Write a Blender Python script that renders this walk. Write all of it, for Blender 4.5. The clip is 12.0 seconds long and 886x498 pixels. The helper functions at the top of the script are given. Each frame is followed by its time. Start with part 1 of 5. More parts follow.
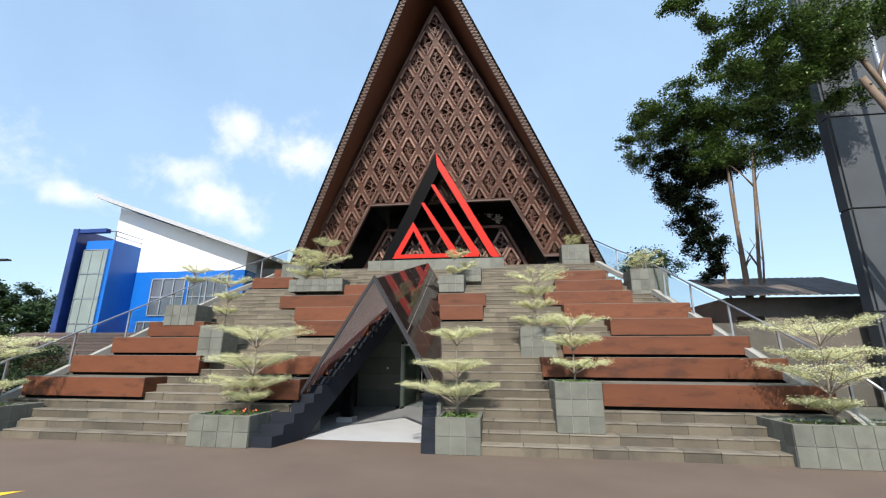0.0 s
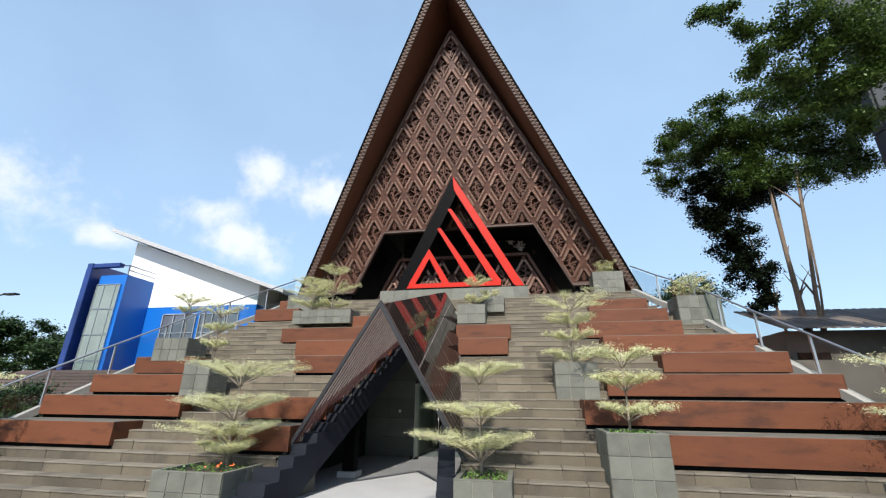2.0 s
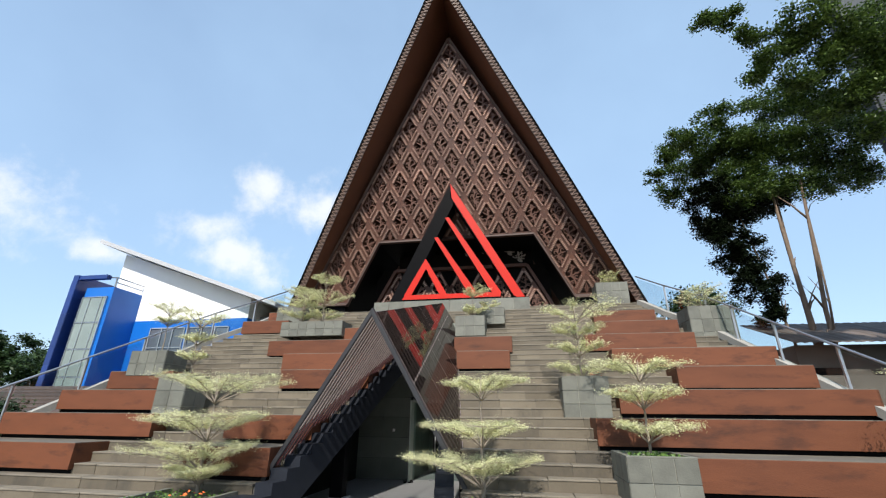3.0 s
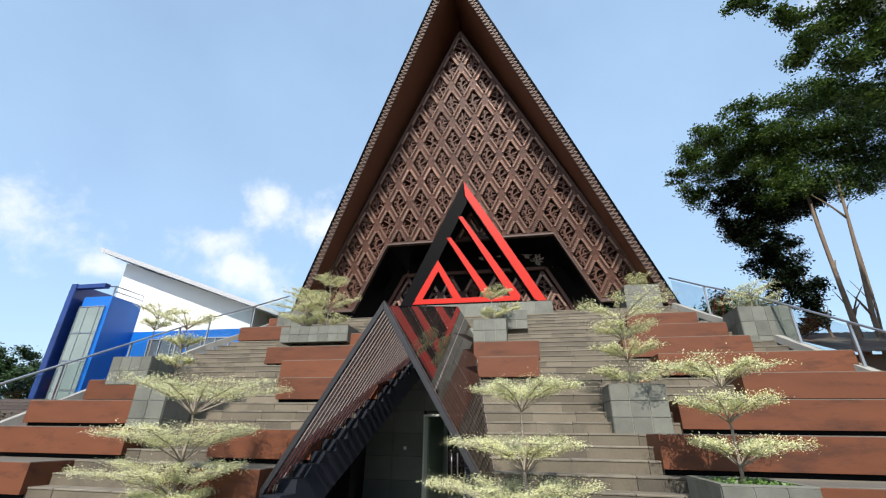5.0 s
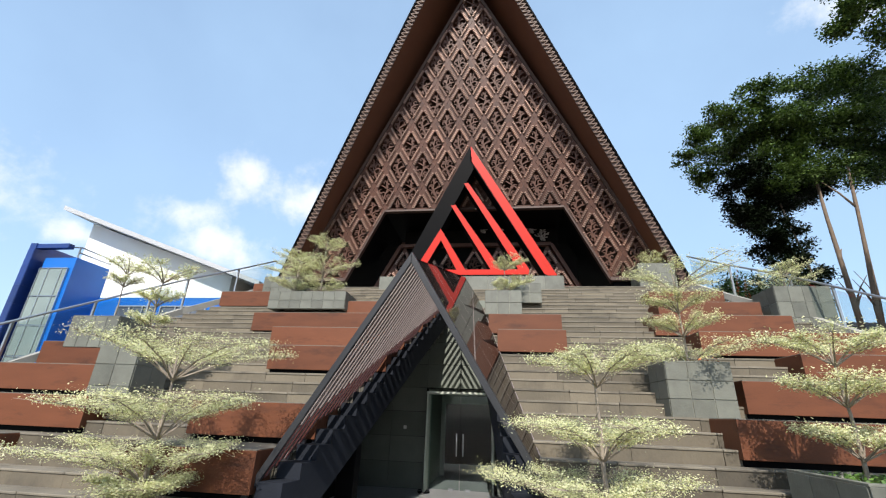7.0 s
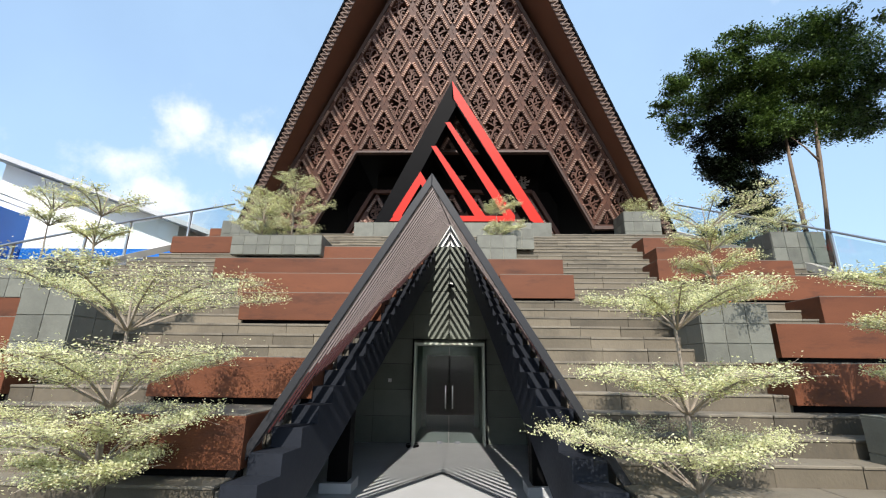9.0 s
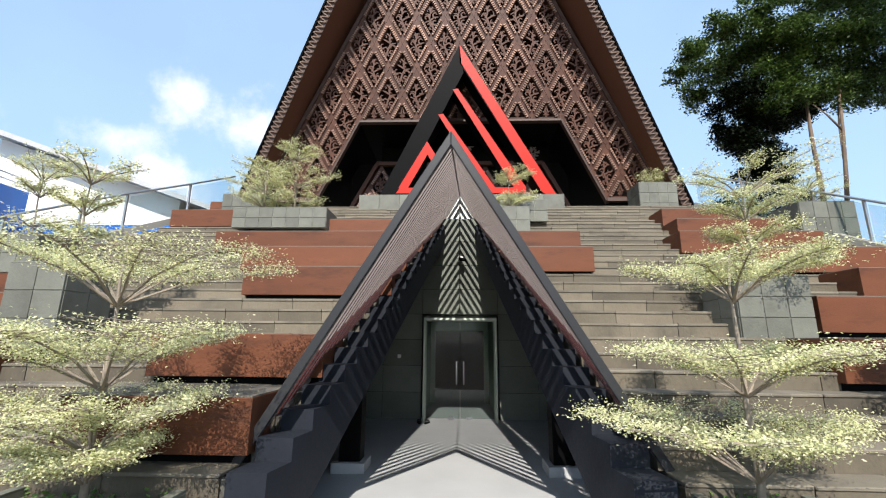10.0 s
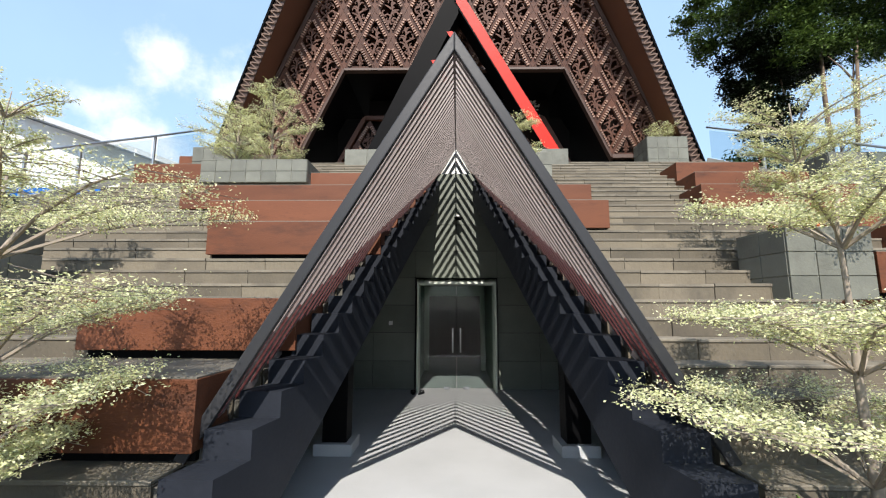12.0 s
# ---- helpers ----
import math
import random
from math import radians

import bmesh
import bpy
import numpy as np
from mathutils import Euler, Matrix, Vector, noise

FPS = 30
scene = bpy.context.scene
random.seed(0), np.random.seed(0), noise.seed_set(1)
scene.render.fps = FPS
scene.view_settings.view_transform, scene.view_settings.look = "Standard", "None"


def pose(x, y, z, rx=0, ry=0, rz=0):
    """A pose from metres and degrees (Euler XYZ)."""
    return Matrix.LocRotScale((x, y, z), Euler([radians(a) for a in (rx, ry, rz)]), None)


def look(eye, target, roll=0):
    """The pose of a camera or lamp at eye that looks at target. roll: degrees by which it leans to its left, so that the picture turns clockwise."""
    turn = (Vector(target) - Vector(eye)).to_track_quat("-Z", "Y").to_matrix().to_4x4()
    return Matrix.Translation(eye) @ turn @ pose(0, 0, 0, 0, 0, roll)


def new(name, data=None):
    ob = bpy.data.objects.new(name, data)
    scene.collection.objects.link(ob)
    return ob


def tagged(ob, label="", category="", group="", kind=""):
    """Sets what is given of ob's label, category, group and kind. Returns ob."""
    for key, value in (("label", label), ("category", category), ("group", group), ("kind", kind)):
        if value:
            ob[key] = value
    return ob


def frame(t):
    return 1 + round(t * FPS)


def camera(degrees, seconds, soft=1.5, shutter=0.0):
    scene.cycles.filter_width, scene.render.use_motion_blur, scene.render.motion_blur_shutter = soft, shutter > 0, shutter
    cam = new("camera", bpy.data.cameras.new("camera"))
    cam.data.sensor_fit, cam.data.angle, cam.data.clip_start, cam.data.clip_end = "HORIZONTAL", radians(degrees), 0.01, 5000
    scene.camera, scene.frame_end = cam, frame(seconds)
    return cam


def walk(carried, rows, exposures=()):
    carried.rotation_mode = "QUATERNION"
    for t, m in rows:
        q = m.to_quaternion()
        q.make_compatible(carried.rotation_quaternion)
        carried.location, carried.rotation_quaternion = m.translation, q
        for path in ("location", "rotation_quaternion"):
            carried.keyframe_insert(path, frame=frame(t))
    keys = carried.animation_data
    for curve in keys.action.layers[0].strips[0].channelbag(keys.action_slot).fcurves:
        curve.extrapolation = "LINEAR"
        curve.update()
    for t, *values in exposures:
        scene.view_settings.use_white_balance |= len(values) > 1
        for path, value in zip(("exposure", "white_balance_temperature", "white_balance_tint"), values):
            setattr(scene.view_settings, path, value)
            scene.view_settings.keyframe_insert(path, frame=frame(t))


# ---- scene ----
cam = camera(93.0, 12.0, soft=1.2)
PATH = [
    (0, (2.907, 0.135, 1.696), (2.635, 2.051, 2.201), 0.3),
    (0.5, (2.858, 0.536, 1.704), (2.561, 2.435, 2.259), 0.7),
    (1, (2.809, 0.917, 1.707), (2.492, 2.798, 2.309), 0.8),
    (1.5, (2.757, 1.285, 1.713), (2.417, 3.146, 2.363), 0.8),
    (2, (2.701, 1.646, 1.721), (2.35, 3.496, 2.395), 0.6),
    (2.5, (2.64, 2.001, 1.727), (2.295, 3.845, 2.421), 0.4),
    (3, (2.553, 2.346, 1.726), (2.221, 4.173, 2.47), 0.6),
    (5, (2.017, 3.609, 1.696), (1.664, 5.404, 2.504), 0.8),
    (5.5, (1.824, 3.903, 1.693), (1.469, 5.701, 2.495), 0.9),
    (6, (1.601, 4.194, 1.682), (1.262, 6.001, 2.469), 0.6),
    (6.5, (1.325, 4.458, 1.665), (1.007, 6.28, 2.426), 1.8),
    (7, (1.0, 4.712, 1.663), (0.737, 6.554, 2.397), 2.2),
    (8.8, (0.186, 5.579, 1.647), (0.13, 7.495, 2.216), 0.7),
    (9, (0.128, 5.67, 1.647), (0.07, 7.593, 2.19), 0.7),
    (9.5, (0.044, 5.885, 1.655), (-0.021, 7.821, 2.152), 0.4),
    (10, (-0.055, 6.074, 1.668), (-0.125, 8.025, 2.101), 0.5),
    (10.5, (-0.078, 6.262, 1.689), (-0.136, 8.223, 2.079), 0.2),
    (11, (-0.029, 6.475, 1.683), (-0.064, 8.447, 2.013), 0.2),
    (11.5, (-0.035, 6.694, 1.661), (-0.066, 8.673, 1.947), 0.3),
    (12, (-0.159, 6.945, 1.651), (-0.187, 8.925, 1.932), 0.1),
]
walk(cam, [(t, look(eye, target, roll)) for t, eye, target, roll in PATH], [(0.0, 0.68), (3.0, 0.56), (5.5, 0.62), (7.0, 0.66), (9.5, 0.76), (12.0, 0.84)])

# ---- world, sun ----
SUN_ELEV = 45.5
world = bpy.data.worlds.new("sky")
scene.world = world
world.use_nodes = True


def sky_nodes():
    nt = world.node_tree
    nd, lk = nt.nodes, nt.links
    nd.clear()
    out = nd.new("ShaderNodeOutputWorld")
    bg = nd.new("ShaderNodeBackground")
    bg.inputs["Strength"].default_value = 0.145
    sky = nd.new("ShaderNodeTexSky")
    sky.sky_type = "NISHITA"
    sky.sun_disc = False
    sky.sun_elevation = radians(SUN_ELEV)
    sky.sun_rotation = radians(180)
    sky.air_density, sky.dust_density, sky.ozone_density = 1.0, 1.0, 1.0
    tc = nd.new("ShaderNodeTexCoord")
    # broad thin haze
    n1 = nd.new("ShaderNodeTexNoise")
    n1.inputs["Scale"].default_value, n1.inputs["Detail"].default_value = 1.6, 6
    r1 = nd.new("ShaderNodeMapRange")
    r1.inputs[1].default_value, r1.inputs[2].default_value = 0.3, 0.75
    r1.inputs[3].default_value, r1.inputs[4].default_value = 0.45, 0.8
    lk.new(tc.outputs["Generated"], n1.inputs["Vector"])
    lk.new(n1.outputs["Fac"], r1.inputs[0])
    # cumulus: warped distance to a few directions
    n2 = nd.new("ShaderNodeTexNoise")
    n2.inputs["Scale"].default_value, n2.inputs["Detail"].default_value = 9.0, 8
    n2.inputs["Roughness"].default_value = 0.62
    lk.new(tc.outputs["Generated"], n2.inputs["Vector"])
    total = None
    for az, el, wide, tall in ((-37.7, 19.0, 10.5, 5.6), (-41.5, 20.8, 6.5, 3.4), (-29.0, 25.0, 10.0, 5.6), (-32.2, 26.4, 9.0, 4.8), (-35.5, 27.2, 7.0, 3.6), (-59.0, 19.5, 8, 5.8), (-51.0, 16.0, 5, 2.0),
                               (95, 20, 14, 5), (150, 25, 16, 6), (-130, 22, 15, 5), (48, 40, 9, 4)):
        d = Vector((math.sin(radians(az)) * math.cos(radians(el)), math.cos(radians(az)) * math.cos(radians(el)), math.sin(radians(el))))
        sub = nd.new("ShaderNodeVectorMath")
        sub.operation = "SUBTRACT"
        sub.inputs[1].default_value = d
        lk.new(tc.outputs["Generated"], sub.inputs[0])
        mul = nd.new("ShaderNodeVectorMath")
        mul.operation = "MULTIPLY"
        mul.inputs[1].default_value = (1 / math.radians(wide), 1 / math.radians(wide), 1 / math.radians(tall))
        lk.new(sub.outputs[0], mul.inputs[0])
        ln = nd.new("ShaderNodeVectorMath")
        ln.operation = "LENGTH"
        lk.new(mul.outputs[0], ln.inputs[0])
        f = nd.new("ShaderNodeMath")
        f.operation = "SUBTRACT"
        f.inputs[0].default_value = 0.95
        lk.new(ln.outputs["Value"], f.inputs[1])
        if total is None:
            total = f
        else:
            mx = nd.new("ShaderNodeMath")
            mx.operation = "MAXIMUM"
            lk.new(total.outputs[0], mx.inputs[0])
            lk.new(f.outputs[0], mx.inputs[1])
            total = mx
    ad = nd.new("ShaderNodeMath")
    ad.operation = "MULTIPLY_ADD"
    ad.inputs[1].default_value, ad.inputs[2].default_value = 2.6, -1.35
    lk.new(n2.outputs["Fac"], ad.inputs[0])
    sm = nd.new("ShaderNodeMath")
    sm.operation = "ADD"
    lk.new(ad.outputs[0], sm.inputs[0])
    lk.new(total.outputs[0], sm.inputs[1])
    r2 = nd.new("ShaderNodeMapRange")
    r2.interpolation_type = "SMOOTHSTEP"
    r2.inputs[1].default_value, r2.inputs[2].default_value = 0.12, 1.05
    r2.inputs[4].default_value = 0.8
    lk.new(sm.outputs[0], r2.inputs[0])
    m1 = nd.new("ShaderNodeMix")
    m1.data_type = "RGBA"
    m1.inputs[7].default_value = (2.5, 3.65, 5.1, 1)
    lk.new(r1.outputs[0], m1.inputs[0])
    lk.new(sky.outputs[0], m1.inputs[6])
    m2 = nd.new("ShaderNodeMix")
    m2.data_type = "RGBA"
    m2.inputs[7].default_value = (5.0, 5.1, 5.3, 1)
    lk.new(r2.outputs[0], m2.inputs[0])
    lk.new(m1.outputs[2], m2.inputs[6])
    lk.new(m2.outputs[2], bg.inputs["Color"])
    lk.new(bg.outputs[0], out.inputs[0])


sky_nodes()
sun_data = bpy.data.lights.new("sun", "SUN")
sun_data.energy, sun_data.angle, sun_data.color = 4.2, radians(0.55), (1.0, 0.935, 0.86)
sun = new("sun", sun_data)
SUN_DIR = Vector((0.01, math.cos(radians(SUN_ELEV)), -math.sin(radians(SUN_ELEV))))
sun.matrix_world = Matrix.Translation((0, -20, 30)) @ SUN_DIR.to_track_quat("-Z", "Y").to_matrix().to_4x4()


# ---- materials ----
def mat(name, color, rough=0.7, metal=0.0, var=0.25, scale=3.0, fine=40.0, bump=0.15, rand=0.0, stain=None, island=False, coat=0.0, spec=0.5, stretch=None):
    m = bpy.data.materials.new(name)
    m.use_nodes = True
    nt = m.node_tree
    nd, lk = nt.nodes, nt.links
    b = nd["Principled BSDF"]
    b.inputs["Metallic"].default_value = metal
    b.inputs["Coat Weight"].default_value = coat
    b.inputs["Specular IOR Level"].default_value = spec
    tc = nd.new("ShaderNodeTexCoord")
    geo = nd.new("ShaderNodeNewGeometry")
    n1 = nd.new("ShaderNodeTexNoise")
    n1.inputs["Scale"].default_value, n1.inputs["Detail"].default_value = scale, 6
    n2 = nd.new("ShaderNodeTexNoise")
    n2.inputs["Scale"].default_value, n2.inputs["Detail"].default_value = fine, 4
    place = geo.outputs["Position"]
    if stretch:
        sv = nd.new("ShaderNodeVectorMath")
        sv.operation = "MULTIPLY"
        sv.inputs[1].default_value = stretch
        lk.new(place, sv.inputs[0])
        place = sv.outputs[0]
    for n in (n1, n2):
        lk.new(place, n.inputs["Vector"])
    # value factor = 1 + var*(coarse) + var/2*(fine) + rand
    a = nd.new("ShaderNodeMath")
    a.operation = "MULTIPLY_ADD"
    a.inputs[1].default_value, a.inputs[2].default_value = 2 * var, 1 - var
    lk.new(n1.outputs["Fac"], a.inputs[0])
    c = nd.new("ShaderNodeMath")
    c.operation = "MULTIPLY_ADD"
    c.inputs[1].default_value, c.inputs[2].default_value = var, -var / 2
    lk.new(n2.outputs["Fac"], c.inputs[0])
    s = nd.new("ShaderNodeMath")
    s.operation = "ADD"
    lk.new(a.outputs[0], s.inputs[0])
    lk.new(c.outputs[0], s.inputs[1])
    last = s
    if rand:
        rnd = nd.new("ShaderNodeObjectInfo").outputs["Random"] if not island else geo.outputs["Random Per Island"]
        o = nd.new("ShaderNodeMath")
        o.operation = "MULTIPLY_ADD"
        o.inputs[1].default_value, o.inputs[2].default_value = 2 * rand, -rand
        lk.new(rnd, o.inputs[0])
        q = nd.new("ShaderNodeMath")
        q.operation = "ADD"
        lk.new(last.outputs[0], q.inputs[0])
        lk.new(o.outputs[0], q.inputs[1])
        last = q
    vm = nd.new("ShaderNodeVectorMath")
    vm.operation = "SCALE"
    vm.inputs[0].default_value = color[:3]
    lk.new(last.outputs[0], vm.inputs["Scale"])
    col = vm.outputs[0]
    if stain:
        n3 = nd.new("ShaderNodeTexNoise")
        n3.inputs["Scale"].default_value, n3.inputs["Detail"].default_value = stain[1], 8
        n3.inputs["Roughness"].default_value = 0.65
        lk.new(place, n3.inputs["Vector"])
        r = nd.new("ShaderNodeMapRange")
        r.inputs[1].default_value, r.inputs[2].default_value = stain[2], stain[2] + 0.15
        r.inputs[4].default_value = stain[3]
        lk.new(n3.outputs["Fac"], r.inputs[0])
        mx = nd.new("ShaderNodeMix")
        mx.data_type = "RGBA"
        mx.inputs[7].default_value = (*stain[0], 1)
        lk.new(r.outputs[0], mx.inputs[0])
        lk.new(col, mx.inputs[6])
        col = mx.outputs[2]
    lk.new(col, b.inputs["Base Color"])
    rr = nd.new("ShaderNodeMapRange")
    rr.inputs[3].default_value, rr.inputs[4].default_value = max(0.02, rough - 0.12), min(1, rough + 0.12)
    lk.new(n2.outputs["Fac"], rr.inputs[0])
    lk.new(rr.outputs[0], b.inputs["Roughness"])
    if bump:
        bp = nd.new("ShaderNodeBump")
        bp.inputs["Strength"].default_value, bp.inputs["Distance"].default_value = bump, 0.01
        lk.new(n2.outputs["Fac"], bp.inputs["Height"])
        lk.new(bp.outputs[0], b.inputs["Normal"])
    return m


def glass_mat(name, tint, gloss_rough=0.02, ior=1.5, base=0.0, gloss=0.95):
    m = bpy.data.materials.new(name)
    m.use_nodes = True
    nt = m.node_tree
    nd, lk = nt.nodes, nt.links
    nd.clear()
    out = nd.new("ShaderNodeOutputMaterial")
    tr = nd.new("ShaderNodeBsdfTransparent")
    tr.inputs[0].default_value = (*tint, 1)
    gl = nd.new("ShaderNodeBsdfGlossy")
    gl.inputs["Roughness"].default_value = gloss_rough
    gl.inputs["Color"].default_value = (gloss, gloss, gloss, 1)
    f0 = ((ior - 1) / (ior + 1)) ** 2 + base
    lw = nd.new("ShaderNodeLayerWeight")
    lw.inputs[0].default_value = 0.5
    pw = nd.new("ShaderNodeMath")
    pw.operation = "POWER"
    pw.inputs[1].default_value = 5.0
    lk.new(lw.outputs["Facing"], pw.inputs[0])
    mr = nd.new("ShaderNodeMath")
    mr.operation = "MULTIPLY_ADD"
    mr.use_clamp = True
    mr.inputs[1].default_value, mr.inputs[2].default_value = 1 - f0, f0
    lk.new(pw.outputs[0], mr.inputs[0])
    mx = nd.new("ShaderNodeMixShader")
    lk.new(mr.outputs[0], mx.inputs[0])
    lk.new(tr.outputs[0], mx.inputs[1])
    lk.new(gl.outputs[0], mx.inputs[2])
    lk.new(mx.outputs[0], out.inputs[0])
    return m


M_ASPHALT = mat("brown_asphalt", (0.115, 0.082, 0.06), 0.85, var=0.3, scale=0.8, fine=120, bump=0.3, stain=((0.075, 0.055, 0.042), 0.5, 0.55, 0.5))
M_KERB = mat("kerb_stone", (0.27, 0.26, 0.23), 0.8, var=0.3)
M_EARTH = mat("far_ground", (0.15, 0.14, 0.11), 0.95, var=0.4, scale=0.2, fine=20)
M_STEP = mat("step_stone", (0.104, 0.087, 0.061), 0.8, var=0.4, scale=1.7, fine=38, bump=0.5, rand=0.3, stain=((0.045, 0.04, 0.032), 1.5, 0.53, 0.65), stretch=(1, 1, 0.6))
M_TREAD = mat("tread_slab", (0.155, 0.136, 0.103), 0.75, var=0.35, scale=2.2, fine=45, bump=0.4, rand=0.2, stain=((0.06, 0.053, 0.042), 1.3, 0.51, 0.7), stretch=(1, 1, 0.6))
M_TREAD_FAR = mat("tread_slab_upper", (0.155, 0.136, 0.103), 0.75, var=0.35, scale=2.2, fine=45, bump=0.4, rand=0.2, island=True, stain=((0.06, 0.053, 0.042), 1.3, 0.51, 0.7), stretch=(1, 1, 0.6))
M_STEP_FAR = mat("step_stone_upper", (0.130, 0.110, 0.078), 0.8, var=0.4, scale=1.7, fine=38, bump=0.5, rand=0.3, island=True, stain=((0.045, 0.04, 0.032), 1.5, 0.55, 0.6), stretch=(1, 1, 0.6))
M_CORE = mat("step_core", (0.10, 0.095, 0.08), 0.9)
M_TILE = mat("slate_tile", (0.125, 0.128, 0.105), 0.6, var=0.35, scale=5, fine=45, bump=0.3, rand=0.16, stain=((0.06, 0.055, 0.04), 2.0, 0.58, 0.5))
M_GROUT = mat("grout", (0.26, 0.26, 0.22), 0.85, var=0.3)
M_RUST = mat("corten_steel", (0.126, 0.043, 0.019), 0.6, metal=0.0, var=0.26, scale=3.5, fine=60, bump=0.2, rand=0.16, stain=((0.048, 0.02, 0.012), 2.6, 0.53, 0.75), spec=0.3, stretch=(0.45, 1, 1.6))
M_BENCHTOP = mat("bench_top_stone", (0.11, 0.10, 0.08), 0.75, var=0.35, scale=3, bump=0.3, stain=((0.28, 0.27, 0.23), 3, 0.62, 0.5))
# real black parts; bench gaps and gable reveal carry shade in this black
M_BLACK = mat("black_paint_and_shade", (0.0035, 0.0035, 0.004), 0.55, var=0.3, spec=0.05)
M_STRINGER = mat("charcoal_plaster", (0.019, 0.022, 0.029), 0.6, var=0.35, scale=2, fine=30, bump=0.15, stain=((0.02, 0.023, 0.029), 1.2, 0.55, 0.7), spec=0.1)
M_CONCRETE = mat("pale_floor", (0.42, 0.43, 0.435), 0.55, var=0.15, scale=1.5, fine=60, bump=0.08, stain=((0.33, 0.33, 0.32), 1.5, 0.6, 0.4))
M_SLAT = mat("brown_slat", (0.20, 0.165, 0.16), 0.5, var=0.25, bump=0.1, rand=0.15)
M_SLATRED = mat("slat_side_red", (0.065, 0.013, 0.014), 0.5, var=0.2)
M_METAL = mat("grey_metal", (0.028, 0.029, 0.032), 0.5, metal=0.1, var=0.25, bump=0.04, spec=0.3)
M_STEEL = mat("rail_steel", (0.42, 0.43, 0.44), 0.35, metal=0.9, var=0.2)
M_JAMB = mat("pale_green_jamb", (0.60, 0.66, 0.58), 0.5, var=0.12)
M_GREENWALL = mat("grey_green_wall", (0.15, 0.168, 0.14), 0.6, var=0.25, scale=2.5, fine=40, bump=0.2, rand=0.1)
# the lobby's deep shade is put into this near-black wall colour
M_DARKWALL = mat("shaded_lobby_wall", (0.012, 0.013, 0.013), 0.6, var=0.3, spec=0.15)
M_WHITE = mat("white_paint", (0.8, 0.8, 0.77), 0.6, var=0.06, scale=1)
M_FROST = mat("frosted_panel", (0.8, 0.82, 0.8), 0.4, var=0.1)
M_BROWNROOF = mat("brown_soffit", (0.12, 0.045, 0.022), 0.55, var=0.2, scale=1.5, bump=0.1)
M_TRIM = mat("carved_trim", (0.19, 0.125, 0.095), 0.55, var=0.3, scale=6)
M_TRIMDARK = mat("carved_trim_ground", (0.07, 0.04, 0.03), 0.6, var=0.3)
M_LATTICE = mat("carved_wood", (0.085, 0.035, 0.021), 0.5, var=0.35, scale=2.5, fine=35, bump=0.25, rand=0.2, spec=0.35)
M_ORN = mat("carved_ornament", (0.10, 0.044, 0.028), 0.5, var=0.35, scale=6, bump=0.2, spec=0.35)
M_STUD = mat("copper_stud", (0.37, 0.23, 0.17), 0.33, metal=0.25, var=0.6, scale=0.5, rand=0.3)
# pale tone stands for light coming through the carving
M_PALE = mat("pale_carving", (0.42, 0.38, 0.36), 0.5, var=0.3, scale=5)
# unlit depth of hall, porch, lobby and window opening, painted as near-black
M_VOID = mat("interior_shade", (0.006, 0.005, 0.0045), 0.8, var=0.2, spec=0.1)
M_RED = mat("red_paint", (0.46, 0.015, 0.006), 0.5, var=0.1, scale=1.5, spec=0.2)
M_BLUE = mat("blue_panel", (0.004, 0.125, 0.48), 0.4, var=0.12, scale=0.7)
M_NAVY = mat("navy_tile", (0.012, 0.035, 0.16), 0.35, var=0.3, scale=2, rand=0.2)
M_ROOFGREY = mat("roof_sheet_grey", (0.42, 0.43, 0.44), 0.5, var=0.15)
M_SOFFIT = mat("grey_soffit", (0.22, 0.22, 0.21), 0.7, var=0.1)
M_HOUSE = mat("old_concrete", (0.12, 0.103, 0.085), 0.9, var=0.4, scale=1.2, stain=((0.07, 0.06, 0.05), 0.8, 0.52, 0.7))
M_TIN = mat("rusty_tin", (0.12, 0.098, 0.083), 0.6, var=0.4, scale=1.5, rand=0.3, stain=((0.26, 0.24, 0.22), 0.7, 0.57, 0.5), spec=0.2)
M_ROOFTILE = mat("brown_roof_tile", (0.07, 0.045, 0.035), 0.8, var=0.35, scale=3, rand=0.2)
M_CLAD = mat("grey_cladding", (0.05, 0.057, 0.064), 0.6, var=0.3, scale=0.9)
M_BARK = mat("tree_bark", (0.17, 0.125, 0.09), 0.9, var=0.4, scale=6, bump=0.6)
M_TWIG = mat("pale_bark", (0.25, 0.21, 0.165), 0.85, var=0.35, scale=10, bump=0.4)
M_SOIL = mat("soil", (0.06, 0.045, 0.03), 0.95, var=0.4, scale=8, bump=0.6)
M_YELLOW = mat("yellow_marking", (0.75, 0.48, 0.02), 0.7, var=0.2, scale=6)
M_FLOWER = mat("orange_flower", (0.8, 0.16, 0.04), 0.6)
M_LINT = mat("lobby_dim", (0.32, 0.355, 0.30), 0.6, var=0.2)


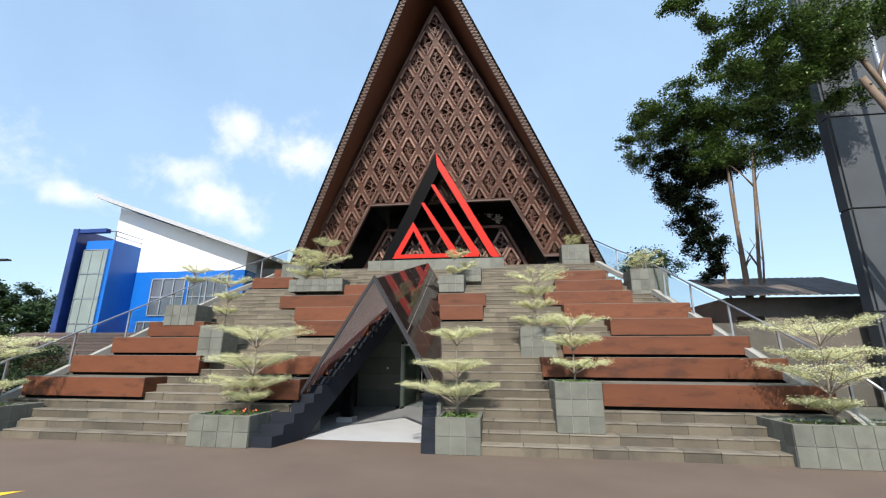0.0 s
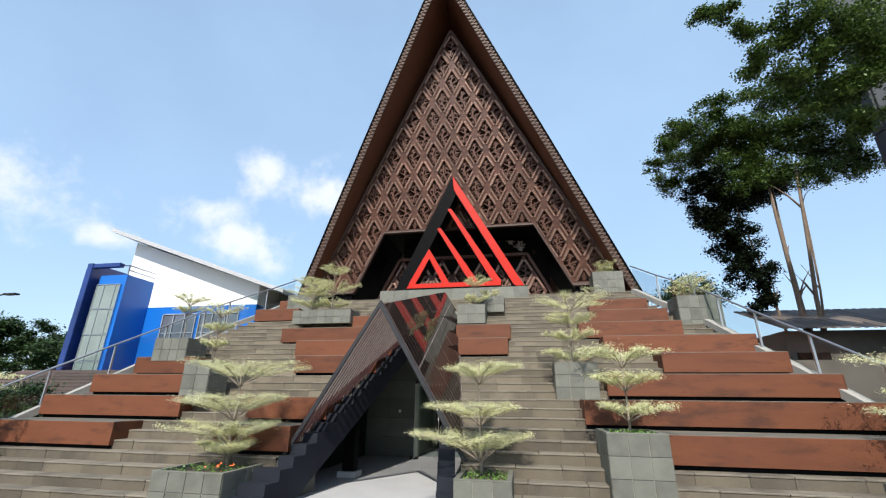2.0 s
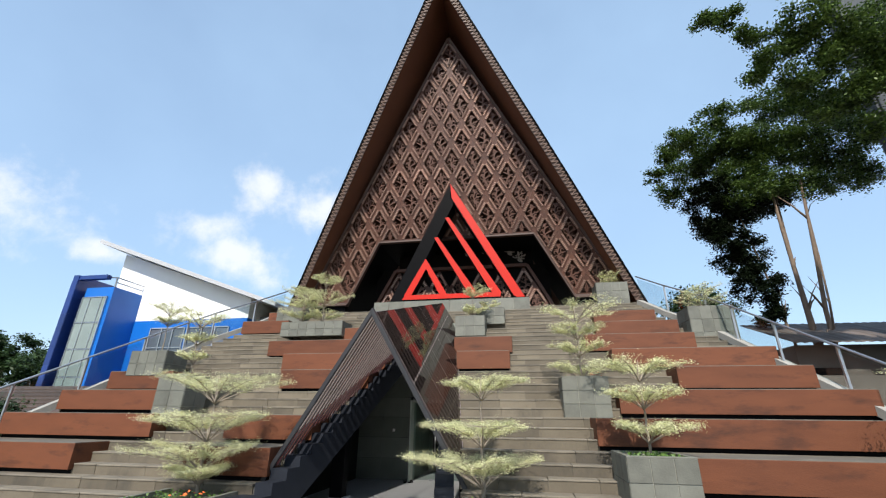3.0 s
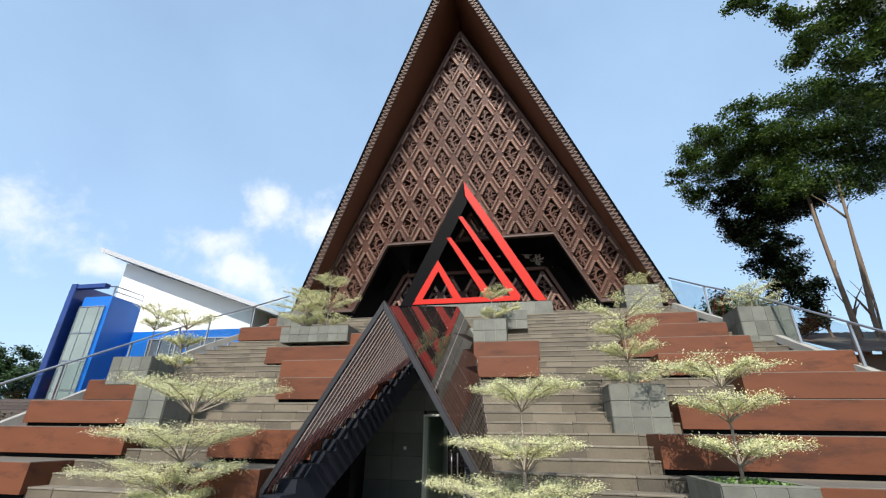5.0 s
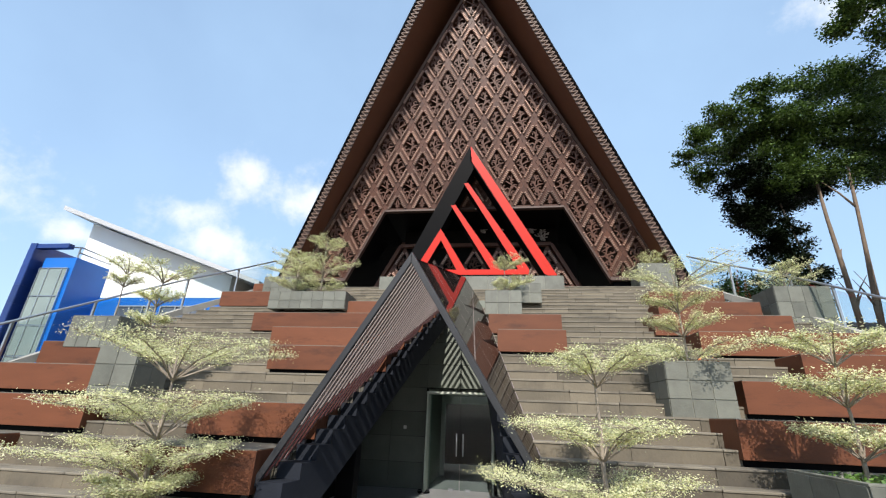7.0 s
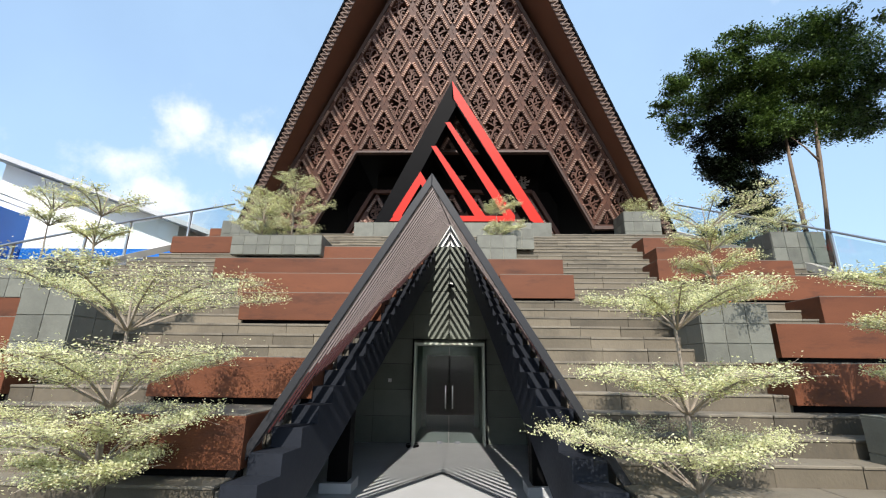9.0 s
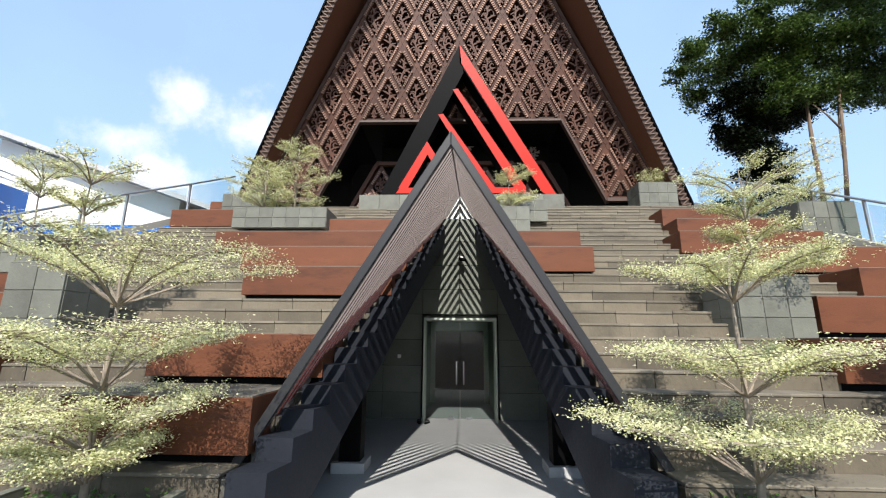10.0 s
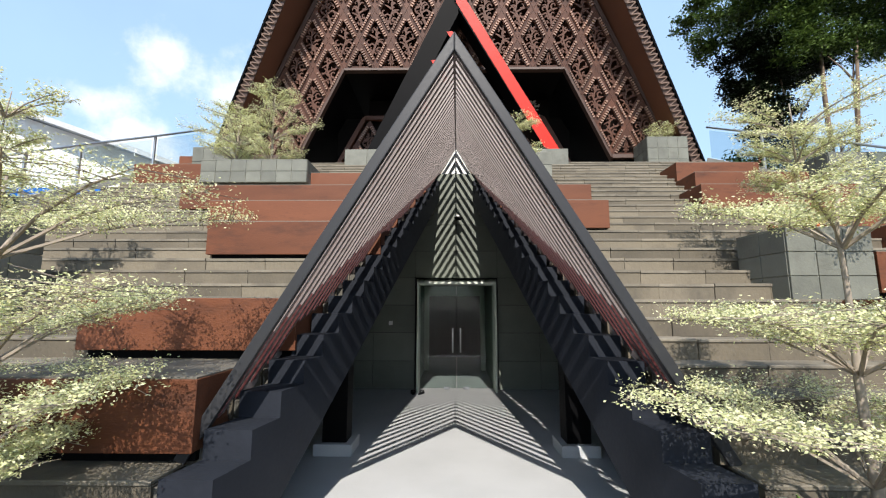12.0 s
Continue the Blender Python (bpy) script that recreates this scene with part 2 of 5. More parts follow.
def leaf_mat(name, color, color2, trans=0.35, spec=0.5):
    m = bpy.data.materials.new(name)
    m.use_nodes = True
    nt = m.node_tree
    nd, lk = nt.nodes, nt.links
    b = nd["Principled BSDF"]
    b.inputs["Roughness"].default_value = 0.5
    b.inputs["Specular IOR Level"].default_value = spec
    geo = nd.new("ShaderNodeNewGeometry")
    mx = nd.new("ShaderNodeMix")
    mx.data_type = "RGBA"
    mx.inputs[6].default_value, mx.inputs[7].default_value = (*color, 1), (*color2, 1)
    lk.new(geo.outputs["Random Per Island"], mx.inputs[0])
    lk.new(mx.outputs[2], b.inputs["Base Color"])
    tl = nd.new("ShaderNodeBsdfTranslucent")
    lk.new(mx.outputs[2], tl.inputs[0])
    ms = nd.new("ShaderNodeMixShader")
    ms.inputs[0].default_value = trans
    lk.new(b.outputs[0], ms.inputs[1])
    lk.new(tl.outputs[0], ms.inputs[2])
    lk.new(ms.outputs[0], nd["Material Output"].inputs[0])
    return m


M_VARIEG = leaf_mat("cream_green_leaf", (0.80, 0.77, 0.50), (0.46, 0.50, 0.22))
M_LEAF = leaf_mat("deep_green_leaf", (0.012, 0.030, 0.008), (0.12, 0.19, 0.04), 0.25, 0.25)
# near-black: deep shade under the crown is put into the vine leaf colour
M_DLEAF = leaf_mat("shaded_vine_leaf", (0.004, 0.007, 0.003), (0.010, 0.018, 0.006), 0.08, 0.08)
M_FLEAF = leaf_mat("far_leaf", (0.016, 0.034, 0.012), (0.04, 0.075, 0.022), 0.15, 0.2)
M_HERB = leaf_mat("herb_leaf", (0.06, 0.13, 0.025), (0.14, 0.25, 0.05), 0.3)
G_ROOF = glass_mat("tinted_roof_glass", (0.2, 0.19, 0.19), 0.025, 1.9, 0.13, 0.45)
G_CLEAR = glass_mat("clear_glass", (0.86, 0.9, 0.9), 0.01, 1.45)
G_DOOR = glass_mat("door_glass", (0.75, 0.82, 0.8), 0.01, 1.3)


# ---- builders ----
def bm_box(bm, x0, x1, y0, y1, z0, z1, m=None):
    vs = [bm.verts.new(Vector(p) if m is None else m @ Vector(p)) for p in
          ((x0, y0, z0), (x1, y0, z0), (x1, y1, z0), (x0, y1, z0), (x0, y0, z1), (x1, y0, z1), (x1, y1, z1), (x0, y1, z1))]
    for f in ((0, 3, 2, 1), (4, 5, 6, 7), (0, 1, 5, 4), (1, 2, 6, 5), (2, 3, 7, 6), (3, 0, 4, 7)):
        bm.faces.new([vs[i] for i in f])
    return vs


def bm_hull8(bm, pts):
    """A box-like solid from its 4 lower and 4 upper corners."""
    vs = [bm.verts.new(p) for p in pts]
    for f in ((0, 3, 2, 1), (4, 5, 6, 7), (0, 1, 5, 4), (1, 2, 6, 5), (2, 3, 7, 6), (3, 0, 4, 7)):
        bm.faces.new([vs[i] for i in f])


def bm_beam(bm, a, b, w, h, up=(0, 0, 1)):
    """A square bar from a to b, w across and h along 'up'."""
    a, b, up = Vector(a), Vector(b), Vector(up)
    d = (b - a).normalized()
    s = d.cross(up).normalized()
    u = s.cross(d).normalized()
    s, u = s * w / 2, u * h / 2
    bm_hull8(bm, [a - s - u, a + s - u, b + s - u, b - s - u, a - s + u, a + s + u, b + s + u, b - s + u])


def bm_tube(bm, pts, radii, n=7):
    rings = []
    for i, p in enumerate(pts):
        p = Vector(p)
        d = (Vector(pts[min(i + 1, len(pts) - 1)]) - Vector(pts[max(i - 1, 0)])).normalized()
        a = d.orthogonal().normalized()
        b = d.cross(a)
        rings.append([bm.verts.new(p + (a * math.cos(6.28319 * k / n) + b * math.sin(6.28319 * k / n)) * radii[i]) for k in range(n)])
    for r0, r1 in zip(rings, rings[1:]):
        for k in range(n):
            bm.faces.new((r0[k], r0[(k + 1) % n], r1[(k + 1) % n], r1[k]))
    bm.faces.new(rings[0][::-1])
    bm.faces.new(rings[-1])


def mesh_of(name, bm, material, smooth=False, recalc=True):
    if recalc:
        bmesh.ops.recalc_face_normals(bm, faces=bm.faces)
    me = bpy.data.meshes.new(name)
    bm.to_mesh(me)
    bm.free()
    for mm in (material if isinstance(material, (list, tuple)) else [material]):
        me.materials.append(mm)
    if smooth:
        me.polygons.foreach_set("use_smooth", [True] * len(me.polygons))
    return me


def part(name, bm, material, parent, label="", smooth=False, bevel=0.0):
    if bevel:
        bmesh.ops.recalc_face_normals(bm, faces=bm.faces)
        bmesh.ops.bevel(bm, geom=list(bm.edges), offset=bevel, segments=2, affect="EDGES", profile=0.6)
    ob = new(name, mesh_of(name, bm, material, smooth))
    ob.parent = parent
    if label:
        ob["label"] = label
    return ob


def thing(name, x, y, z, label, category, group="", kind="", rz=0.0):
    ob = new(name)
    ob.matrix_basis = pose(x, y, z, 0, 0, rz)
    return tagged(ob, label, category, group, kind)


def solid(name, bm, material, label, category, kind="", smooth=False, bevel=0.0, group=""):
    if bevel:
        bmesh.ops.recalc_face_normals(bm, faces=bm.faces)
        bmesh.ops.bevel(bm, geom=list(bm.edges), offset=bevel, segments=2, affect="EDGES", profile=0.6)
    ob = new(name, mesh_of(name, bm, material, smooth))
    return tagged(ob, label, category, group, kind)


BOXES = {}


def box_data(sx, sy, sz, material, chamfer=0.006):
    """One shared mesh for alike pieces: a box centred on its origin with chamfered edges."""
    key = (round(sx, 3), round(sy, 3), round(sz, 3), material.name)
    if key not in BOXES:
        bm = bmesh.new()
        bm_box(bm, -sx / 2, sx / 2, -sy / 2, sy / 2, -sz / 2, sz / 2)
        bmesh.ops.recalc_face_normals(bm, faces=bm.faces)
        if chamfer:
            bmesh.ops.bevel(bm, geom=list(bm.edges), offset=min(chamfer, 0.3 * min(sx, sy, sz)), segments=1, affect="EDGES")
        BOXES[key] = mesh_of("piece", bm, material)
    return BOXES[key]


def piece(name, x, y, z, sx, sy, sz, material, parent, chamfer=0.006):
    ob = new(name, box_data(sx, sy, sz, material, chamfer))
    ob.location = (x, y, z)
    ob.parent = parent
    return ob


# ---- plan ----
RISE, TREAD, Y0, NSTEP = 0.175, 0.305, 8.5, 32
TOP_Z = RISE * NSTEP


def step_y(k):
    return Y0 + TREAD * (k - 1)


def nose_z(y):
    return RISE + (y - Y0) * RISE / TREAD


def edge_x(y):
    return 9.15 - 0.235 * (max(y, 9.0) - 9.41) if y < 15 else max(6.9, 7.84 - 0.5 * (y - 15))


RIDGE_Y, RIDGE_Z, RIDGE_SLOPE, PITCH = 9.7, 3.58, 0.276, 1.65
BACK_Y = 16.3


def axis_x(y):
    """The entrance's axis, which leans slightly off the y axis."""
    return -0.019 * (16 - y)


def ridge_z(y):
    return RIDGE_Z + RIDGE_SLOPE * (y - RIDGE_Y)


def roof_half(y):
    """Half the width of the tunnel's roof where it meets the line of the steps."""
    return max(0.3, (ridge_z(y) - nose_z(y)) / PITCH)


# ---- ground ----
bm = bmesh.new()
bmesh.ops.create_grid(bm, x_segments=60, y_segments=60, size=600)
for v in bm.verts:
    v.co.z = -0.02
solid("ground", bm, M_EARTH, "bare grey-brown earth reaching the horizon", "ground", "structure")
bm = bmesh.new()
bm_box(bm, -30, 30, -25, 9.46, -0.015, 0.0)
solid("pavement", bm, M_ASPHALT, "brown stained asphalt forecourt before the steps", "pavement", "structure")
bm = bmesh.new()
bm_box(bm, -2.6, 2.6, 9.46, 22.0, -0.015, 0.004)
solid("floor", bm, M_CONCRETE, "pale grey smooth concrete entrance floor", "floor", "structure")

# yellow arrow painted on the forecourt
bm = bmesh.new()
vs = [bm.verts.new(p) for p in ((-3.33, 5.42, 0.004), (-3.5, 5.02, 0.004), (-4.1, 4.9, 0.004), (-4.9, 4.75, 0.004), (-4.9, 4.95, 0.004), (-4.05, 5.12, 0.004), (-3.72, 5.22, 0.004))]
bm.faces.new(vs)
solid("road_marking", bm, M_YELLOW, "yellow arrow painted on brown asphalt", "marking", "structure")

# ---- stair mass ----
bm = bmesh.new()
for side in (-1, 1):
    for k in range(1, NSTEP + 1):
        ya, yb = step_y(k) + 0.04, (step_y(k + 1) + 0.04 if k < NSTEP else 22.0)
        # the solid under each tread, hollow where the lobby lies
        xi_a, xi_b = roof_half(ya) - 0.05 if ya < 16.6 else 0.0, roof_half(yb) - 0.05 if yb < 16.6 else 0.0
        xo_a, xo_b = edge_x(ya) - 0.02, edge_x(yb) - 0.02
        zt, zb = RISE * k - 0.05, 0.0 if k < 7 else max(0.0, RISE * k - 0.55)
        if zt <= 0:
            continue
        bm_hull8(bm, [(side * xi_a, ya, zb), (side * xo_a, ya, zb), (side * xo_b, yb, zb), (side * xi_b, yb, zb),
                      (side * xi_a, ya, zt), (side * xo_a, ya, zt), (side * xo_b, yb, zt), (side * xi_b, yb, zt)])
    # side walls of the mass
    for k in range(1, NSTEP):
        ya, yb = step_y(k) + 0.04, step_y(k + 1) + 0.04
        for xs in (edge_x, ):
            a, b = xs(ya) - 0.02, xs(yb) - 0.02
            bm_hull8(bm, [(side * (a - 0.2), ya, 0), (side * a, ya, 0), (side * b, yb, 0), (side * (b - 0.2), yb, 0),
                          (side * (a - 0.2), ya, RISE * k - 0.06), (side * a, ya, RISE * k - 0.06), (side * b, yb, RISE * k - 0.06), (side * (b - 0.2), yb, RISE * k - 0.06)])
bmesh.ops.remove_doubles(bm, verts=bm.verts, dist=0.001)
solid("stair_core", bm, M_CORE, "dark concrete mass under the stone steps", "stairs", "structure")

STAIR = thing("staircase", 0, 8.5, 0, "broad flight of weathered grey-brown stone steps", "stairs", kind="structure")
STONES = {}


def stone_data(w, depth):
    """One step stone, tread slab with its riser under it, origin at the middle of its nose."""
    key = (w, round(depth, 3))
    if key not in STONES:
        b = bmesh.new()
        bm_box(b, -w / 2 + 0.004, w / 2 - 0.004, 0.0, depth, -0.03, 0.0)
        bmesh.ops.recalc_face_normals(b, faces=b.faces)
        bmesh.ops.bevel(b, geom=list(b.edges), offset=0.007, segments=1, affect="EDGES")
        for v in bm_box(b, -w / 2 + 0.003, w / 2 - 0.003, 0.012, 0.07, -0.178, -0.032):
            for f in v.link_faces:
                f.material_index = 1
        STONES[key] = mesh_of("step_stone", b, [M_TREAD, M_STEP])
    return STONES[key]


FAR = bmesh.new()
rs = random.Random(5)
near_count = 0
for k in range(1, NSTEP + 1):
    y, z = step_y(k), RISE * k
    depth = TREAD + 0.09 if k < NSTEP else 1.4
    for side in (-1, 1):
        x0 = roof_half(y + 0.15) + 0.02 + side * axis_x(y) if y < 16.6 else 0.0
        x1 = edge_x(y)
        if k <= 2:
            x1 = min(x1, 7.9)
        x = x0
        while x < x1 - 0.05:
            w = rs.choice((0.6, 0.6, 0.75, 0.9, 0.9, 1.05))
            if x + w > x1 - 0.25:
                w = x1 - x
            cx = side * (x + w / 2)
            dz = rs.uniform(-0.004, 0.003)
            dy = rs.uniform(-0.006, 0.004)
            if k <= 9 and near_count < 300:
                ob = new("step_stone", stone_data(round(w, 2), depth))
                ob.location = (cx, y - 8.5 + dy, z + dz)
                ob.parent = STAIR
                near_count += 1
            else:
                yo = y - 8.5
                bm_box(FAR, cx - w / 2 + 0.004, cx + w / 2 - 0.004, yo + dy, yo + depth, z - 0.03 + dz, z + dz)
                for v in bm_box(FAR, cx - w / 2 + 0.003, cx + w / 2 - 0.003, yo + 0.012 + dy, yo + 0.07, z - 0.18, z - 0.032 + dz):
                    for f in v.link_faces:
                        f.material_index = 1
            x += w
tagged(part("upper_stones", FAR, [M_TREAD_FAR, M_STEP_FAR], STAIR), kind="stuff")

# ---- benches ----
def bench(row, x0, x1, depth=0.82, ends=(1, 1), rows=1, label="rust-brown weathered steel bench step set on the stone stairs"):
    y, z = 9.62 + 0.915 * row, 0.70 + 0.525 * row
    b = thing("bench", (x0 + x1) / 2, y, z, label, "bench", "rusty steel benches on the stairs")
    w = (x1 - x0) / 2
    h = 0.525
    # shaded gap below the front panel, drawn as a near-black box
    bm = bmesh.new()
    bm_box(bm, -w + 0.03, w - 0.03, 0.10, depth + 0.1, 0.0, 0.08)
    part("base", bm, M_BLACK, b, "near-black recessed box for the shaded gap under the bench")
    bm = bmesh.new()
    bm_box(bm, -w, w, 0.0, 0.03, 0.075, h - 0.012)
    part("front_panel", bm, M_RUST, b, bevel=0.006)
    for s, e in ((-1, ends[0]), (1, ends[1])):
        if e:
            bm = bmesh.new()
            bm_box(bm, s * w - 0.015 - s * 0.018, s * w + 0.015 - s * 0.018, 0.032, depth, 0.075, h - 0.012)
            part("end_panel", bm, M_RUST, b, bevel=0.005)
    bm = bmesh.new()
    bm_box(bm, -w + 0.01, w - 0.01, 0.012, depth + 0.1, h - 0.06, h)
    part("top", bm, M_BENCHTOP, b, "grey stone seat top", bevel=0.006)
    return b


bench(0, 4.9, 9.2)
bench(1, 3.78, 9.02)
bench(2, 4.4, 8.80)
bench(3, 5.83, 8.44)
bench(4, 4.75, 8.33)
bench(5, 4.29, 7.02)
bench(6, 4.75, 7.0)
bench(7, 4.9, 6.72)
bench(0, -9.05, -5.68)
bench(1, -8.85, -5.0)
bench(2, -8.62, -5.7)
bench(3, -8.35, -6.42)
bench(0, -3.35, -1.72)
bench(1, -3.32, -1.45)
bench(3, -3.35, -1.05)
bench(4, -3.9, -0.95)
bench(5, -4.97, -0.75)
bench(6, -3.0, -0.62)
bench(4, 0.95, 2.30)
bench(5, 0.75, 2.36)
bench(7, -7.3, -5.5)
bench(8, -6.9, -5.9)

# ---- planters ----
def tile_wall(parent, x0, x1, z0, z1, y, axis, size=0.3):
    """A face of tiles; axis 'y': facing -y at that y; axis 'x': facing x at that x."""
    nx, nz = max(1, round((x1 - x0) / size)), max(1, round((z1 - z0) / size))
    tw, th = (x1 - x0) / nx, (z1 - z0) / nz
    for i in range(nx):
        for j in range(nz):
            c, zz = x0 + (i + 0.5) * tw, z0 + (j + 0.5) * th
            if axis == "y":
                piece("tile", c, y, zz, tw - 0.009, 0.02, th - 0.009, M_TILE, parent, 0.003)
            else:
                piece("tile", y, c, zz, 0.02, tw - 0.009, th - 0.009, M_TILE, parent, 0.003)


def planter(x0, x1, y, z0, z1, depth=0.8, flower=False, label="square planter box clad in grey-green slate tiles", herbs=60, size=0.3):
    p = thing("planter", (x0 + x1) / 2, y, z0, label, "planter", "slate planters on the stairs")
    w, h = (x1 - x0) / 2, z1 - z0
    bm = bmesh.new()
    t = 0.07
    bm_box(bm, -w + 0.012, w - 0.012, 0.012, t, 0, h - 0.004)
    bm_box(bm, -w + 0.012, w - 0.012, depth - t, depth - 0.012, 0, h - 0.004)
    bm_box(bm, -w + 0.012, -w + t, t, depth - t, 0, h - 0.004)
    bm_box(bm, w - t, w - 0.012, t, depth - t, 0, h - 0.004)
    part("body", bm, M_GROUT, p)
    tile_wall(p, -w, w, 0, h, 0.008, "y", size)
    tile_wall(p, 0.02, depth, 0, h, -w + 0.008, "x", size)
    tile_wall(p, 0.02, depth, 0, h, w - 0.008, "x", size)
    bm = bmesh.new()
    for a in ((-w, w, 0, t + 0.01), (-w, w, depth - t - 0.01, depth), (-w, -w + t + 0.01, t + 0.01, depth - t - 0.01), (w - t - 0.01, w, t + 0.01, depth - t - 0.01)):
        bm_box(bm, a[0], a[1], a[2], a[3], h - 0.003, h + 0.018)
    part("rim", bm, M_TILE, p, bevel=0.004)
    bm = bmesh.new()
    bm_box(bm, -w + t, w - t, t, depth - t, h - 0.16, h - 0.05)
    part("soil", bm, M_SOIL, p)
    if herbs:
        rg = random.Random(int(x0 * 100) + 7)
        bm = bmesh.new()
        for _ in range(herbs * 6):
            c = Vector((rg.uniform(-w + t, w - t), rg.uniform(t, depth - t), h - 0.05 + rg.uniform(0, 0.12) ** 1.2))
            leaf(bm, c, rg, 0.05, 0.03)
        tagged(part("ground_cover", bm, M_HERB, p, "low green leaves on the soil"), kind="stuff")
    if flower:
        rg = random.Random(3)
        bm = bmesh.new()
        for _ in range(10):
            c = Vector((rg.uniform(0.1, w - t), rg.uniform(t, depth * 0.5), h + rg.uniform(0.02, 0.1)))
            leaf(bm, c, rg, 0.045, 0.04)
        tagged(part("flowers", bm, M_FLOWER, p, "small orange flowers"), kind="stuff")
    return p


def leaf(bm, c, rg, ln, wd, flat=0.0):
    a = Vector((rg.gauss(0, 1), rg.gauss(0, 1), rg.gauss(0, 0.6) * (1 - flat)))
    if a.length < 1e-3:
        a = Vector((1, 0, 0))
    a.normalize()
    up = Vector((rg.gauss(0, 0.5), rg.gauss(-0.35, 0.5), 1.0))
    b = a.cross(up)
    if b.length < 1e-3:
        b = a.orthogonal()
    b.normalize()
    s = rg.uniform(0.7, 1.25)
    a, b = a * ln * s / 2, b * wd * s / 2
    bm.faces.new([bm.verts.new(c - a), bm.verts.new(c + b), bm.verts.new(c + a), bm.verts.new(c - b)])


def tiered_tree(x, y, z, tiers, seed, trunk=0.03, dens=1.0, size=0.036, lean=(0.0, 0.0), label="slender young tree with flat tiers of cream-variegated leaves"):
    """tiers: (height, radius, offset x, offset y) from the lowest up."""
    rg = random.Random(seed)
    t = thing("tiered_tree", x, y, z, label, "tree", "variegated trees in planters")
    top = max(q[0] for q in tiers) + 0.05
    bm = bmesh.new()
    n = 7
    pts = [(lean[0] * i / n + rg.uniform(-0.015, 0.015), lean[1] * i / n + rg.uniform(-0.015, 0.015), top * i / n - (0.08 if i == 0 else 0)) for i in range(n + 1)]
    bm_tube(bm, pts, [trunk * (1 - 0.75 * i / n) for i in range(n + 1)], 7)
    part("trunk", bm, M_TWIG, t, smooth=True)
    br, lv = bmesh.new(), bmesh.new()
    for h, r, ox, oy in tiers:
        nb = max(6, int(7 + r * 4))
        hub = Vector((lean[0] * h / top, lean[1] * h / top, h - 0.34 * r - 0.06))
        a0 = rg.uniform(0, 6.28)
        for i in range(nb):
            az = a0 + 6.28319 * i / nb + rg.uniform(-0.28, 0.28)
            ln = r * rg.uniform(0.6, 1.18)
            d = Vector((math.cos(az), math.sin(az), 0))
            rise = rg.uniform(0.29, 0.38) * r + 0.05
            path = [hub, hub + d * ln * 0.33 + Vector((ox * 0.4, oy * 0.4, rise * 0.55)), hub + d * ln * 0.7 + Vector((ox * 0.8, oy * 0.8, rise * 0.88)), hub + d * ln + Vector((ox, oy, rise))]
            bm_tube(br, path, [0.012, 0.008, 0.0055, 0.003], 4)
            # sprays of small leaves along and beside the limb
            for j in range(int(24 * dens)):
                f = rg.uniform(0.3, 1.02)
                q = min(f * 3, 2.999)
                base = Vector(path[int(q)]).lerp(Vector(path[int(q) + 1]), q - int(q))
                side = Vector((-d.y, d.x, 0)) * rg.gauss(0, 0.26 * ln * f) + d * rg.gauss(0, 0.05)
                tip = base + side * 0.9 + Vector((0, 0, rg.gauss(0.03, 0.03)))
                if j % 4 == 0 and side.length > 0.06:
                    bm_tube(br, [base, tip], [0.003, 0.0015], 3)
                for _ in range(int(9 + 5 * rg.random())):
                    g = rg.uniform(0.2, 1.1)
                    c = base.lerp(tip, g) + Vector((rg.gauss(0, 0.03), rg.gauss(0, 0.03), rg.gauss(0.01, 0.02)))
                    leaf(lv, c, rg, size, size * 0.52, 0.3)
    tagged(part("branch_work", br, M_TWIG, t), kind="stuff")
    me = mesh_of("leaves", lv, M_VARIEG, recalc=False)
    o = new("crown", me)
    o.parent = t
    tagged(o, "cream and pale green small leaves", kind="stuff")
    return t


# foreground and middle planters with their trees
planter(1.60, 2.44, 8.42, 0.0, 0.62, 1.2)
tiered_tree(1.93, 9.18, 0.56, ((0.60, 0.95, -0.1, -0.05), (1.08, 0.78, 0.0, 0), (1.70, 0.68, 0.1, 0)), 11, dens=6.0, size=0.0205)
planter(-3.36, -2.06, 8.32, 0.0, 0.57, 1.2, flower=True)
tiered_tree(-2.6, 9.15, 0.5, ((0.42, 0.5, 0, 0), (0.76, 0.95, -0.1, 0), (1.21, 1.0, -0.1, 0), (1.83, 1.06, 0.0, 0)), 12, dens=6.0, size=0.0205)
planter(7.62, 10.6, 8.38, 0.0, 0.65, 1.1)
tiered_tree(8.7, 9.0, 0.58, ((0.40, 0.5, -0.1, 0), (1.0, 1.2, 0.1, 0), (1.3, 0.85, 0.1, 0), (1.82, 1.12, 0.05, 0)), 13, dens=2.4, size=0.03)
planter(3.86, 4.74, 8.87, 0.35, 1.26, 1.05)
tiered_tree(4.35, 9.55, 1.2, ((0.45, 0.56, 0.08, 0), (0.92, 0.56, -0.05, 0), (1.34, 0.64, 0.0, 0)), 14, trunk=0.022, dens=2.6, size=0.028)
planter(3.34, 4.22, 11.3, 1.74, 2.49, 0.75, flower=True)
tiered_tree(3.75, 11.55, 2.44, ((0.3, 0.78, 0, 0), (0.7, 0.55, 0, 0), (1.05, 0.5, 0, 0), (1.5, 0.85, 0.1, 0)), 15, trunk=0.022, dens=2.0, size=0.03)
planter(-5.25, -4.55, 10.7, 1.57, 2.53, 0.7)
tiered_tree(-4.75, 11.0, 2.45, ((0.55, 0.4, 0, 0), (0.95, 0.45, 0, 0), (1.4, 0.55, 0, 0)), 16, trunk=0.02, dens=1.0)
planter(-7.85, -6.75, 12.35, 2.68, 3.31, 0.8, herbs=120)
